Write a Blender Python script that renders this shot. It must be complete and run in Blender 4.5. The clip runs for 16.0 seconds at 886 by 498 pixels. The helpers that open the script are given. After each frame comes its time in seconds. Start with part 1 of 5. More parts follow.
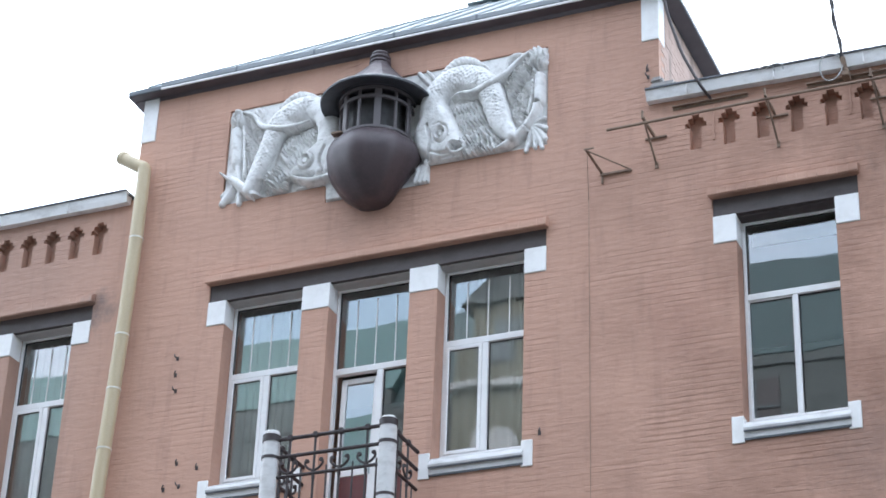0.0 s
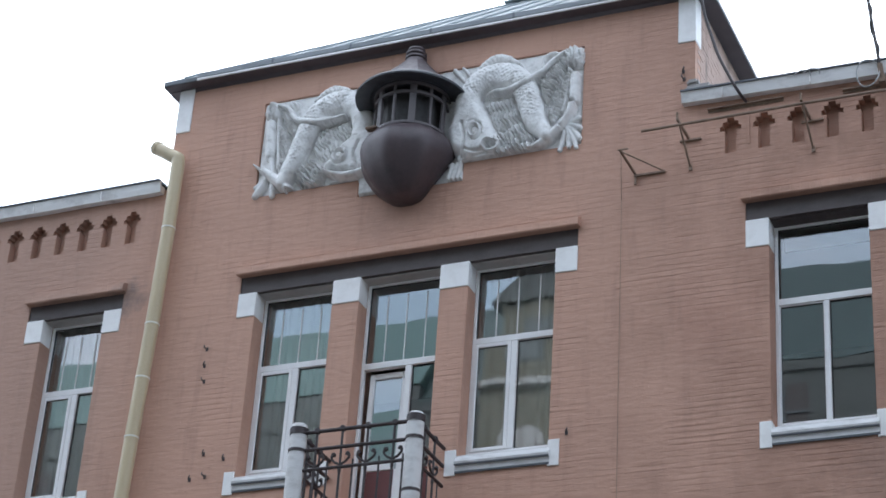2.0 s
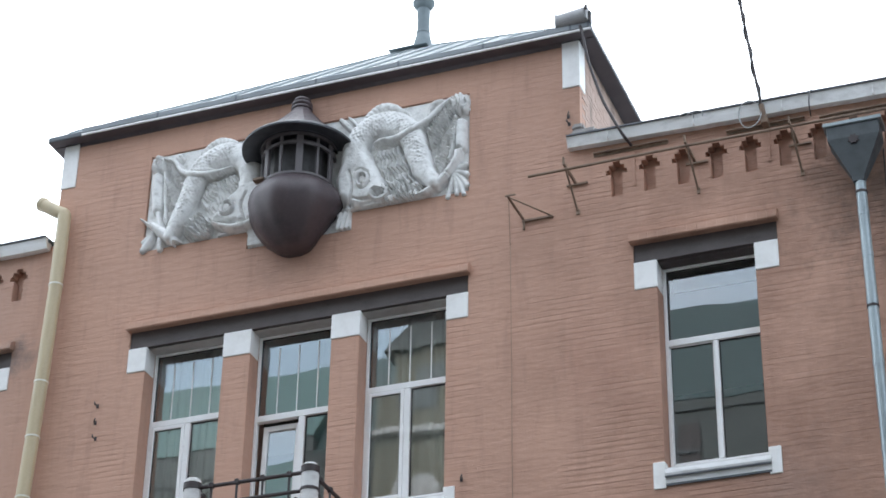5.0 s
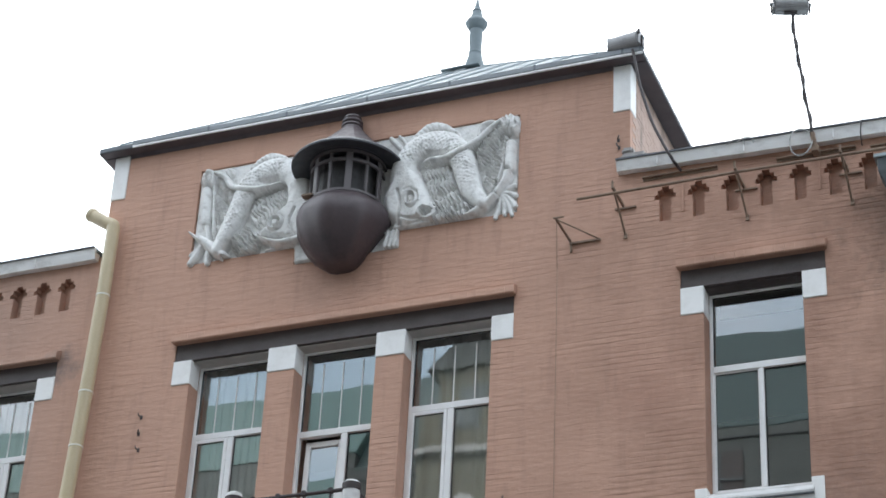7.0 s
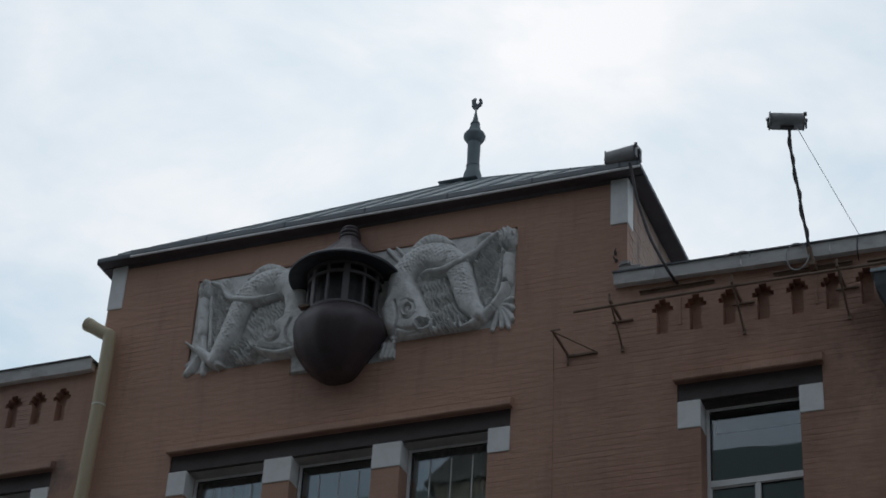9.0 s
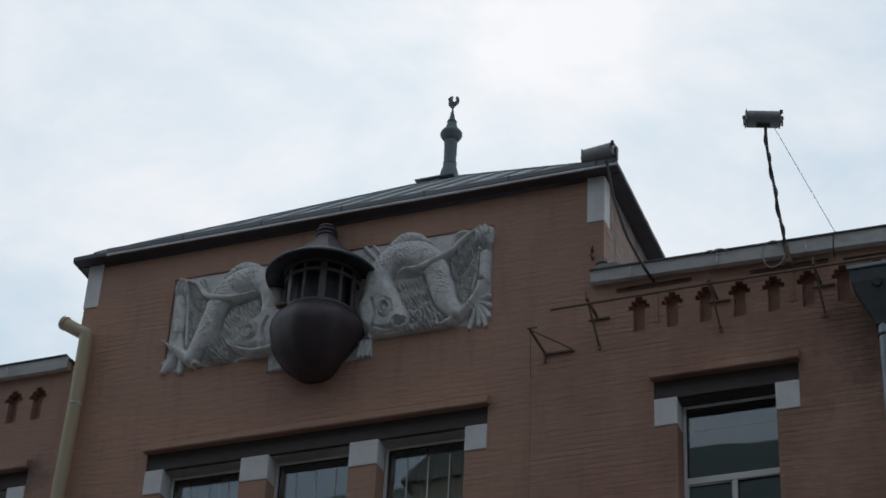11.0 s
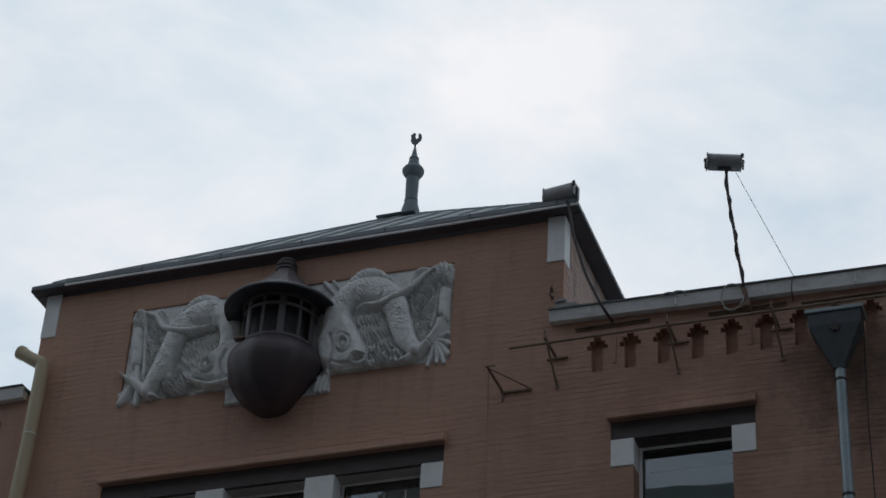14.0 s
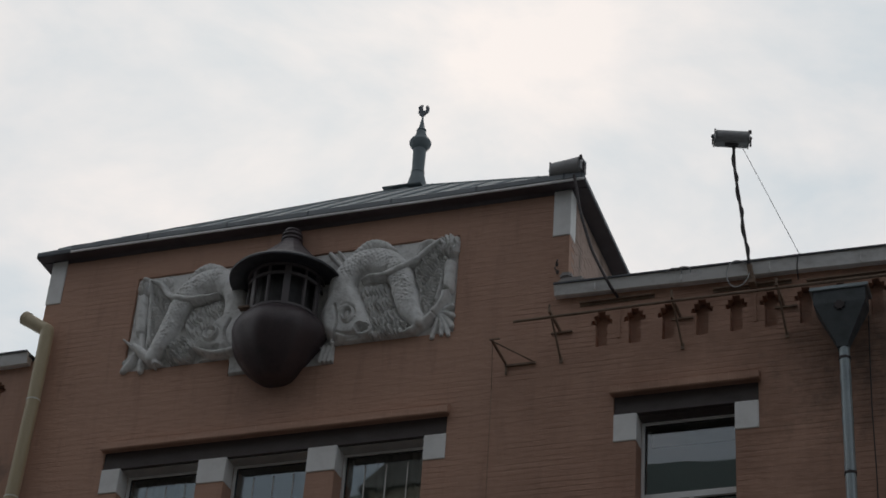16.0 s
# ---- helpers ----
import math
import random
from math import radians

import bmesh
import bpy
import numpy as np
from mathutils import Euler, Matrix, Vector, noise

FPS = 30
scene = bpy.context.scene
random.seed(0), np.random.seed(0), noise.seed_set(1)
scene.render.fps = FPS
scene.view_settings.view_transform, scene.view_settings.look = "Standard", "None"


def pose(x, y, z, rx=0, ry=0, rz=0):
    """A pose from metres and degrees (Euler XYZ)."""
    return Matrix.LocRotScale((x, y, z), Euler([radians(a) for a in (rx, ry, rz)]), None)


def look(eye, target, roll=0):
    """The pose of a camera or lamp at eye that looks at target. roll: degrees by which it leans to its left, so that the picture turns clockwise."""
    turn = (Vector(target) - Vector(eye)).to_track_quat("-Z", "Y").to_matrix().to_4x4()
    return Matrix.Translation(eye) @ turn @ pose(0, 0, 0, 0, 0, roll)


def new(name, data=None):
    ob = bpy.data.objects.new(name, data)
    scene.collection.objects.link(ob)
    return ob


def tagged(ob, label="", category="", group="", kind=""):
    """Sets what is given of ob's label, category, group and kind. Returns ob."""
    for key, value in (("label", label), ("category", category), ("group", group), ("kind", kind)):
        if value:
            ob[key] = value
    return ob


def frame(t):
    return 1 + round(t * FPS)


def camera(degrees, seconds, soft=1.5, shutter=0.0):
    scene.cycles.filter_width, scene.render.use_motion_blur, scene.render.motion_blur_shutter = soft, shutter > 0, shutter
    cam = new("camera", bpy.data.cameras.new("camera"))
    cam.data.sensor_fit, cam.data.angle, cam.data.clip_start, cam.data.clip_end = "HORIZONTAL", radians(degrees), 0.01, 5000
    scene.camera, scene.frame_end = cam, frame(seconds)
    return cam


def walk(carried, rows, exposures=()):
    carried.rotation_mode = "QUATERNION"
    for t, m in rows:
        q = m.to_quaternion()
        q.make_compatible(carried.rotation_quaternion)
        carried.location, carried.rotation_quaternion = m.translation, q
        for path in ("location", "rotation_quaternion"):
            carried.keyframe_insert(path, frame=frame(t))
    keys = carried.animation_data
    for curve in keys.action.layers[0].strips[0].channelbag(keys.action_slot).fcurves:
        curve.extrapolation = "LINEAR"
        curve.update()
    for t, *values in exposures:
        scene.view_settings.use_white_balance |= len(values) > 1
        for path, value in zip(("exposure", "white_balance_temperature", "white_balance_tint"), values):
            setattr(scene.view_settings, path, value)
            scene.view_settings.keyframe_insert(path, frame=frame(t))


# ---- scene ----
FOV = 24.046
EYE = (13.146, -22.000, 1.600)
# seconds, turn to the left, tilt up, lean to the left (degrees)
AIM = [
    (0.0, 23.814, 28.882, 2.223), (0.5, 23.818, 29.835, 2.777), (1.0, 24.373, 31.371, 3.716),
    (1.5, 24.281, 30.405, 3.147), (2.0, 24.794, 28.749, 4.072), (2.5, 23.775, 28.530, 3.447),
    (3.0, 23.977, 29.909, 3.174), (3.5, 22.975, 29.909, 2.520), (5.8, 21.228, 30.263, 0.842),
    (6.0, 21.472, 30.295, 0.961), (6.5, 21.324, 31.346, 1.402), (7.0, 22.903, 30.719, 3.188),
    (7.5, 23.656, 32.213, 4.126), (8.0, 23.584, 33.422, 3.887), (8.5, 23.024, 34.899, 3.513),
    (9.0, 23.022, 33.798, 3.625), (9.5, 22.960, 33.536, 4.216), (9.7, 22.989, 33.762, 4.206),
    (11.8, 21.935, 33.759, 2.768), (12.0, 22.024, 33.738, 3.295), (12.5, 22.705, 34.325, 3.816),
    (13.0, 21.737, 34.778, 3.476), (13.5, 21.418, 34.728, 3.067), (14.0, 20.993, 34.859, 3.542),
    (14.5, 21.993, 35.098, 4.624), (15.0, 20.701, 34.229, 4.613), (15.5, 20.810, 34.558, 5.423),
    (16.0, 21.120, 34.089, 4.477),
]


def aimed(yaw, tilt, lean):
    y, p = radians(yaw), radians(tilt)
    way = Vector((-math.sin(y) * math.cos(p), math.cos(y) * math.cos(p), math.sin(p)))
    return look(EYE, Vector(EYE) + way * 20, lean)


cam = camera(FOV, 16.0, soft=1.65)
# seconds, stops, kelvin, tint
EXPOSURES = [(0.0, 2.85, 6120, 12), (1.0, 2.5, 6200, 12), (1.5, 2.24, 6200, 12), (2.0, 2.26, 6100, 12), (2.5, 2.38, 6150, 12), (3.0, 2.49, 6150, 12), (3.5, 2.53, 6200, 12), (6.0, 2.53, 6550, 10), (7.4, 2.33, 6600, 10),
             (8.0, 1.56, 6450, 10), (8.5, 0.58, 6200, 9), (8.7, 0.33, 6450, 9), (9.0, 0.2, 6350, 9), (12.5, 0.17, 6350, 10), (14.0, 0.12, 6350, 10), (15.0, 0.14, 6950, 13), (16.0, 0.12, 7000, 13)]
walk(cam, [(t, aimed(a, b, c)) for t, a, b, c in AIM], EXPOSURES)

# ---- sky and sun: an overcast day ----
SUN_ELEV, SUN_AZ = 41, -24
world = bpy.data.worlds.new("overcast_sky")
scene.world = world
world.use_nodes = True
nt = world.node_tree
nt.nodes.clear()


def wn(kind, **kw):
    n = nt.nodes.new(kind)
    for k, v in kw.items():
        n.inputs[k.replace("_", " ")].default_value = v
    return n


sky = nt.nodes.new("ShaderNodeTexSky")
sky.sky_type, sky.sun_disc = "NISHITA", False
sky.sun_elevation, sky.sun_rotation = radians(SUN_ELEV), radians(SUN_AZ % 360)
sky_gain = wn("ShaderNodeVectorMath")
sky_gain.operation = "SCALE"
sky_gain.inputs["Scale"].default_value = 0.125
nt.links.new(sky.outputs[0], sky_gain.inputs[0])
coord = nt.nodes.new("ShaderNodeTexCoord")
squash = nt.nodes.new("ShaderNodeMapping")
squash.inputs["Scale"].default_value = (1.0, 1.0, 1.9)
squash.inputs["Location"].default_value = (0.35, 0.1, 0.0)
nt.links.new(coord.outputs["Generated"], squash.inputs["Vector"])
clouds = wn("ShaderNodeTexNoise", Scale=5.5, Detail=7.0, Roughness=0.55, Distortion=0.25)
nt.links.new(squash.outputs[0], clouds.inputs["Vector"])
tone = nt.nodes.new("ShaderNodeValToRGB")
tone.color_ramp.elements[0].position, tone.color_ramp.elements[0].color = 0.36, (0.56, 0.70, 0.80, 1)
tone.color_ramp.elements[1].position, tone.color_ramp.elements[1].color = 0.64, (0.93, 0.935, 0.95, 1)
nt.links.new(clouds.outputs["Fac"], tone.inputs["Fac"])
# the overcast is brighter towards the veiled sun behind the house
az, el = radians(SUN_AZ), radians(SUN_ELEV)
SUNWARD = (math.sin(az) * math.cos(el), math.cos(az) * math.cos(el), math.sin(el))
facing = nt.nodes.new("ShaderNodeVectorMath")
facing.operation = "DOT_PRODUCT"
facing.inputs[1].default_value = SUNWARD
nt.links.new(coord.outputs["Generated"], facing.inputs[0])
glow = nt.nodes.new("ShaderNodeMapRange")
glow.interpolation_type = "SMOOTHSTEP"
for key, value in (("From Min", -0.6), ("From Max", 1.0), ("To Min", 0.43), ("To Max", 0.82)):
    glow.inputs[key].default_value = value
nt.links.new(facing.outputs["Value"], glow.inputs["Value"])
cover = nt.nodes.new("ShaderNodeMix")
cover.data_type = "RGBA"
thick = nt.nodes.new("ShaderNodeMapRange")
for key, value in (("From Min", -0.7), ("From Max", 0.9), ("To Min", 0.45), ("To Max", 0.92)):
    thick.inputs[key].default_value = value
nt.links.new(facing.outputs["Value"], thick.inputs["Value"])
nt.links.new(thick.outputs[0], cover.inputs["Factor"])
nt.links.new(sky_gain.outputs[0], cover.inputs["A"])
nt.links.new(tone.outputs["Color"], cover.inputs["B"])
bg = nt.nodes.new("ShaderNodeBackground")
nt.links.new(cover.outputs["Result"], bg.inputs["Color"])
nt.links.new(glow.outputs[0], bg.inputs["Strength"])
nt.links.new(bg.outputs[0], nt.nodes.new("ShaderNodeOutputWorld").inputs[0])

sun = new("sun", bpy.data.lights.new("sun", "SUN"))
sun.data.energy, sun.data.angle, sun.data.color = 0.5, radians(30), (1.0, 0.97, 0.92)
sun.matrix_world = look(Vector(SUNWARD) * 60, (0, 0, 0))


# ---- materials ----
class Nodes:
    """A small writer of node materials."""

    def __init__(self, name):
        self.mat = bpy.data.materials.new(name)
        self.mat.use_nodes = True
        self.tree = self.mat.node_tree
        self.bsdf = self.tree.nodes["Principled BSDF"]
        self.at = self.tree.nodes.new("ShaderNodeTexCoord").outputs["Object"]

    def node(self, kind, ins=()):
        n = self.tree.nodes.new(kind)
        for k, v in dict(ins).items():
            self.put(v, n.inputs[k])
        return n

    def put(self, v, socket):
        if isinstance(v, bpy.types.NodeSocket):
            self.tree.links.new(v, socket)
        elif isinstance(v, tuple) and len(v) == 3 and socket.type == "RGBA":
            socket.default_value = (*v, 1)
        else:
            socket.default_value = v

    def noise(self, scale, detail=4.0, rough=0.55, vec=None, stretch=None):
        v = vec or self.at
        if stretch:
            v = self.node("ShaderNodeMapping", {"Vector": v, "Scale": stretch}).outputs[0]
        return self.node("ShaderNodeTexNoise", {"Vector": v, "Scale": scale, "Detail": detail, "Roughness": rough}).outputs["Fac"]

    def ramp(self, fac, lo, hi, a=0.0, b=1.0):
        return self.node("ShaderNodeMapRange", {"Value": fac, "From Min": lo, "From Max": hi, "To Min": a, "To Max": b}).outputs[0]

    def mix(self, fac, a, b, mode="MIX"):
        n = self.node("ShaderNodeMix")
        n.data_type, n.blend_type = "RGBA", mode
        self.put(fac, n.inputs["Factor"])
        self.put(a, n.inputs["A"])
        self.put(b, n.inputs["B"])
        return n.outputs["Result"]

    def bump(self, height, strength, dist=0.01, normal=None):
        n = self.node("ShaderNodeBump", {"Height": height, "Strength": strength, "Distance": dist})
        if normal:
            self.put(normal, n.inputs["Normal"])
        return n.outputs[0]

    def out(self, color, rough=0.7, metal=0.0, normal=None, **more):
        self.put(color, self.bsdf.inputs["Base Color"])
        self.put(rough, self.bsdf.inputs["Roughness"])
        self.put(metal, self.bsdf.inputs["Metallic"])
        if normal:
            self.put(normal, self.bsdf.inputs["Normal"])
        for k, v in more.items():
            self.put(v, self.bsdf.inputs[k.replace("_", " ")])
        return self.mat


PAINT = (0.55, 0.322, 0.232)


def wall_paint(name, per="island"):
    """Salmon masonry paint, weathered: broad blotches, grime streaks, brick-to-brick tone."""
    m = Nodes(name)
    if per == "object":
        m.at = m.node("ShaderNodeNewGeometry").outputs["Position"]
        rnd = m.node("ShaderNodeObjectInfo").outputs["Random"]
    elif per == "island":
        rnd = m.node("ShaderNodeNewGeometry").outputs["Random Per Island"]
    else:
        rnd = m.noise(9.0, 1.0)
    c = m.mix(m.ramp(m.noise(0.8, 5.0, 0.6), 0.36, 0.66), PAINT, (0.50, 0.294, 0.214))
    c = m.mix(m.ramp(rnd, 0, 1, 0.0, 0.06), c, (0.62, 0.37, 0.28))
    c = m.mix(m.ramp(m.noise(2.2, 6.0, 0.62, stretch=(2.2, 1, 0.35)), 0.52, 0.8, 0.0, 0.45), c, (0.235, 0.135, 0.105))
    c = m.mix(m.ramp(m.noise(60.0, 3.0), 0.3, 0.75, 0.0, 0.14), c, (0.6, 0.33, 0.245))
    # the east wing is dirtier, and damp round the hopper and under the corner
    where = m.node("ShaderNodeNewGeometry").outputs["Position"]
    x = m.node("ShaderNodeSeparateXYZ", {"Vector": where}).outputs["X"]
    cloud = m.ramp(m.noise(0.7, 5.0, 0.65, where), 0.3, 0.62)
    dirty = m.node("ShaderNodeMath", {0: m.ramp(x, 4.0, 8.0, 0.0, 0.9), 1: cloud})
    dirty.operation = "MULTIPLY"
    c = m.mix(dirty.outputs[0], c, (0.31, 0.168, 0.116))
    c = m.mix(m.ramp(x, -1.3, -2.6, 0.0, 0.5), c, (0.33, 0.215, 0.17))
    # frayed patches; two of them darken the wall below lantern and east sill
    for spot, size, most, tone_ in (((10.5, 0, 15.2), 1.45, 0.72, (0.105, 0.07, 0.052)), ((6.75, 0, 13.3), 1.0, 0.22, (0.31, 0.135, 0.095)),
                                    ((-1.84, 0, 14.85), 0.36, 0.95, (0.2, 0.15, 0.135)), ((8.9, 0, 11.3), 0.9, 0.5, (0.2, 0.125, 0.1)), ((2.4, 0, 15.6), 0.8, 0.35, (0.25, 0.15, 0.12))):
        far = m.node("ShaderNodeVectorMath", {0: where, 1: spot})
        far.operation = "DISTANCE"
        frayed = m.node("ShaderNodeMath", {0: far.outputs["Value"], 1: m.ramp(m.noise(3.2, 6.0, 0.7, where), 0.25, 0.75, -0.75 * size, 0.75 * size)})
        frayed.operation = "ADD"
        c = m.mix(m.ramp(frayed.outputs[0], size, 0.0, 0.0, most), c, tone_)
    h = m.bump(m.noise(38.0, 5.0, 0.65), 0.5, 0.008)
    h = m.bump(m.noise(7.0, 3.0, 0.5, stretch=(1, 1, 2.5)), 0.35, 0.02, h)
    h = m.bump(m.noise(2.6, 3.0, 0.55, where, stretch=(1, 1, 5.0)), 0.5, 0.02, h)
    return m.out(c, m.ramp(m.noise(14.0), 0.3, 0.7, 0.6, 0.85), 0.0, h)


def weathered(name, base, dark, light, rough=0.6, metal=0.0, scale=6.0, amount=0.6, grain=40.0, relief=0.2, streak=None):
    """A paint, stone or metal with patches of wear and fine grain."""
    m = Nodes(name)
    c = m.mix(m.ramp(m.noise(scale, 5.0, 0.6, stretch=streak), 0.48, 0.75, 0.0, amount), base, dark)
    c = m.mix(m.ramp(m.noise(grain, 3.0), 0.45, 0.8, 0.0, 0.35), c, light)
    h = m.bump(m.noise(grain * 1.4, 4.0), relief, 0.004)
    h = m.bump(m.noise(scale * 1.5, 2.0), relief, 0.012, h)
    return m.out(c, m.ramp(m.noise(scale * 2), 0.3, 0.7, max(rough - 0.1, 0.02), rough + 0.1), metal, h)


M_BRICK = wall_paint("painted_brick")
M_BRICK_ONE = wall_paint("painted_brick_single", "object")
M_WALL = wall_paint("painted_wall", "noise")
M_WHITE = weathered("white_stone_paint", (0.86, 0.845, 0.83), (0.62, 0.595, 0.57), (0.89, 0.88, 0.87), 0.7, scale=4.0, amount=0.4, grain=30)
M_PLASTER = weathered("weathered_plaster", (0.81, 0.80, 0.785), (0.45, 0.43, 0.41), (0.85, 0.84, 0.83), 0.85, scale=9.0, amount=0.8, grain=26, relief=0.75)
M_PVC = weathered("white_window_plastic", (0.85, 0.84, 0.835), (0.62, 0.6, 0.59), (0.88, 0.87, 0.87), 0.35, scale=5, amount=0.3, relief=0.05)
M_STEEL = weathered("dark_painted_beam", (0.085, 0.068, 0.066), (0.045, 0.037, 0.036), (0.13, 0.105, 0.1), 0.6, scale=3, amount=0.6, streak=(1, 1, 3))
M_COPPER = weathered("brown_painted_copper", (0.074, 0.054, 0.059), (0.04, 0.033, 0.038), (0.105, 0.076, 0.08), 0.46, scale=3.2, amount=0.7, grain=22, relief=0.35)
M_COPPER_GREY = weathered("greyed_brown_metal", (0.115, 0.1, 0.104), (0.07, 0.06, 0.06), (0.16, 0.14, 0.14), 0.5, scale=4, amount=0.5)
M_RUST = weathered("rusted_iron", (0.235, 0.162, 0.117), (0.10, 0.066, 0.05), (0.34, 0.24, 0.165), 0.8, scale=9, amount=0.8, grain=60, relief=0.5)
M_IRON = weathered("brown_black_iron_paint", (0.034, 0.023, 0.024), (0.018, 0.014, 0.015), (0.07, 0.046, 0.042), 0.55, scale=9, amount=0.6)
M_ZINC = weathered("zinc_sheet", (0.20, 0.235, 0.25), (0.12, 0.14, 0.15), (0.26, 0.3, 0.31), 0.8, 0.0, scale=1.6, amount=0.6, relief=0.1, streak=(1, 3, 1))
M_ROOFEDGE = weathered("dark_grey_sheet_edge", (0.12, 0.13, 0.145), (0.07, 0.075, 0.08), (0.17, 0.18, 0.19), 0.5, 0.3, scale=3, amount=0.5)
M_GUTTER = weathered("grey_gutter_sheet", (0.21, 0.225, 0.24), (0.12, 0.13, 0.14), (0.28, 0.295, 0.31), 0.5, 0.2, scale=2, amount=0.6, streak=(1, 1, 4))
M_REVEAL = weathered("grey_soffit_render", (0.48, 0.455, 0.435), (0.33, 0.31, 0.295), (0.55, 0.53, 0.51), 0.8, scale=5)
M_BRIM = weathered("black_brim_paint", (0.045, 0.046, 0.054), (0.028, 0.028, 0.032), (0.07, 0.07, 0.078), 0.45, scale=5, amount=0.5)
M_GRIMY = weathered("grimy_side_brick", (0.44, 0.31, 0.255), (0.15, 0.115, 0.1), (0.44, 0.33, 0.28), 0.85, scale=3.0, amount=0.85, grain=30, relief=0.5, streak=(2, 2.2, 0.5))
M_SILL = weathered("soiled_sill_paint", (0.62, 0.61, 0.605), (0.34, 0.32, 0.31), (0.7, 0.69, 0.685), 0.75, scale=4.0, amount=0.7, grain=25, streak=(1, 1, 2))
M_SOFFIT = weathered("brown_soffit_sheet", (0.105, 0.085, 0.09), (0.07, 0.058, 0.06), (0.13, 0.106, 0.108), 0.75, scale=2.5, amount=0.5)
M_GALV = weathered("galvanised_pipe", (0.30, 0.345, 0.36), (0.18, 0.21, 0.22), (0.4, 0.44, 0.46), 0.38, 0.5, scale=5, amount=0.7, grain=30, streak=(1, 1, 0.4))
M_HOPPER = weathered("grey_hopper_paint", (0.06, 0.069, 0.075), (0.034, 0.039, 0.041), (0.1, 0.113, 0.118), 0.55, 0.1, scale=5, amount=0.6)
M_CREAM = weathered("cream_pipe_paint", (0.53, 0.43, 0.275), (0.38, 0.305, 0.195), (0.62, 0.52, 0.365), 0.4, scale=3, amount=0.5, streak=(2, 2, 0.3), relief=0.08)
# pale colour paints the glints on the downpipe's seams
M_PIPESEAM = weathered("pipe_seam_painted_glint", (0.74, 0.72, 0.64), (0.5, 0.48, 0.42), (0.8, 0.8, 0.75), 0.35)
M_FASCIA = weathered("white_sheet_fascia", (0.87, 0.855, 0.85), (0.5, 0.475, 0.46), (0.9, 0.89, 0.88), 0.5, 0.0, scale=2.2, amount=0.75, streak=(1.5, 1, 3), relief=0.15)
M_LAMP = weathered("grey_lamp_housing", (0.33, 0.325, 0.33), (0.2, 0.195, 0.2), (0.42, 0.415, 0.42), 0.5, 0.15)
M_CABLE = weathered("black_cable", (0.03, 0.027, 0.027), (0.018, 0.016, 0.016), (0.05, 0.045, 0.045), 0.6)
M_WIRE = weathered("pale_wire", (0.42, 0.42, 0.42), (0.3, 0.3, 0.3), (0.5, 0.5, 0.5), 0.5)
M_RED = weathered("oxblood_door_paint", (0.115, 0.022, 0.02), (0.06, 0.015, 0.014), (0.16, 0.035, 0.03), 0.45, scale=4, amount=0.5, streak=(3, 3, 0.4))
M_ROOM = weathered("room_plaster", (0.55, 0.53, 0.48), (0.45, 0.43, 0.39), (0.6, 0.58, 0.54), 0.8, scale=1.0, amount=0.4)
M_DARKROOM = weathered("room_wall_painted_dim", (0.10, 0.10, 0.095), (0.07, 0.07, 0.07), (0.13, 0.13, 0.12), 0.8, scale=1.0, amount=0.4)
M_BLIND = weathered("grey_curtain_cloth", (0.6, 0.585, 0.53), (0.48, 0.465, 0.42), (0.68, 0.665, 0.62), 0.85)
M_ASPHALT = weathered("asphalt", (0.05, 0.05, 0.052), (0.032, 0.032, 0.034), (0.085, 0.085, 0.085), 0.85, scale=0.7, amount=0.6, grain=90, relief=0.6)
M_PAVE = weathered("worn_asphalt_paving", (0.12, 0.118, 0.115), (0.08, 0.078, 0.076), (0.16, 0.155, 0.15), 0.85, scale=1.2, amount=0.6, grain=50)
M_GRANITE = weathered("granite_kerb", (0.32, 0.3, 0.29), (0.2, 0.19, 0.185), (0.42, 0.4, 0.39), 0.7, scale=9)
M_OCHRE = weathered("ochre_stucco", (0.115, 0.1, 0.07), (0.075, 0.068, 0.05), (0.15, 0.135, 0.1), 0.85, scale=1.1, amount=0.5)
M_GREYSTUCCO = weathered("grey_stucco", (0.09, 0.095, 0.093), (0.06, 0.063, 0.062), (0.115, 0.12, 0.115), 0.85, scale=1.0, amount=0.6)
# darker copy of the green roof, so the east panes mirror it shaded
M_GREENROOF_SHADED = weathered("green_roof_sheet_shaded", (0.028, 0.05, 0.05), (0.02, 0.034, 0.034), (0.04, 0.068, 0.064), 0.6, 0.0, scale=1.2, amount=0.6, streak=(1, 2, 1))
M_GREENROOF = weathered("green_roof_sheet", (0.075, 0.135, 0.125), (0.05, 0.09, 0.083), (0.11, 0.185, 0.17), 0.5, 0.1, scale=1.2, amount=0.6, streak=(1, 2, 1))


def glass(name, tint=(1, 1, 1), ior=2.3):
    m = Nodes(name)
    wave = m.bump(m.noise(1.3, 1.0), 0.035, 0.02)
    return m.out(tint, 0.0, 0.0, wave, Transmission_Weight=1.0, IOR=ior)


M_GLASS = glass("window_glass", (0.82, 0.88, 0.87))


# ---- building blocks ----
def mesh_from(bm, name):
    me = bpy.data.meshes.new(name)
    bm.normal_update()
    bm.to_mesh(me)
    bm.free()
    return me


def part(name, bm, material, parent=None, label="", smooth=False):
    """Links a bmesh as one mesh object, under its thing or part if one is given."""
    ob = new(name, mesh_from(bm, name) if isinstance(bm, bmesh.types.BMesh) else bm)
    ob.data.materials.append(material)
    if smooth:
        for p in ob.data.polygons:
            p.use_smooth = True
    if parent:
        ob.parent = parent

    if label:
        tagged(ob, label)
    return ob


def empty(name, label, category, group="", kind=""):
    """The base of a thing; all parts are built in world places under it."""
    return tagged(new(name), label, category, group, kind)


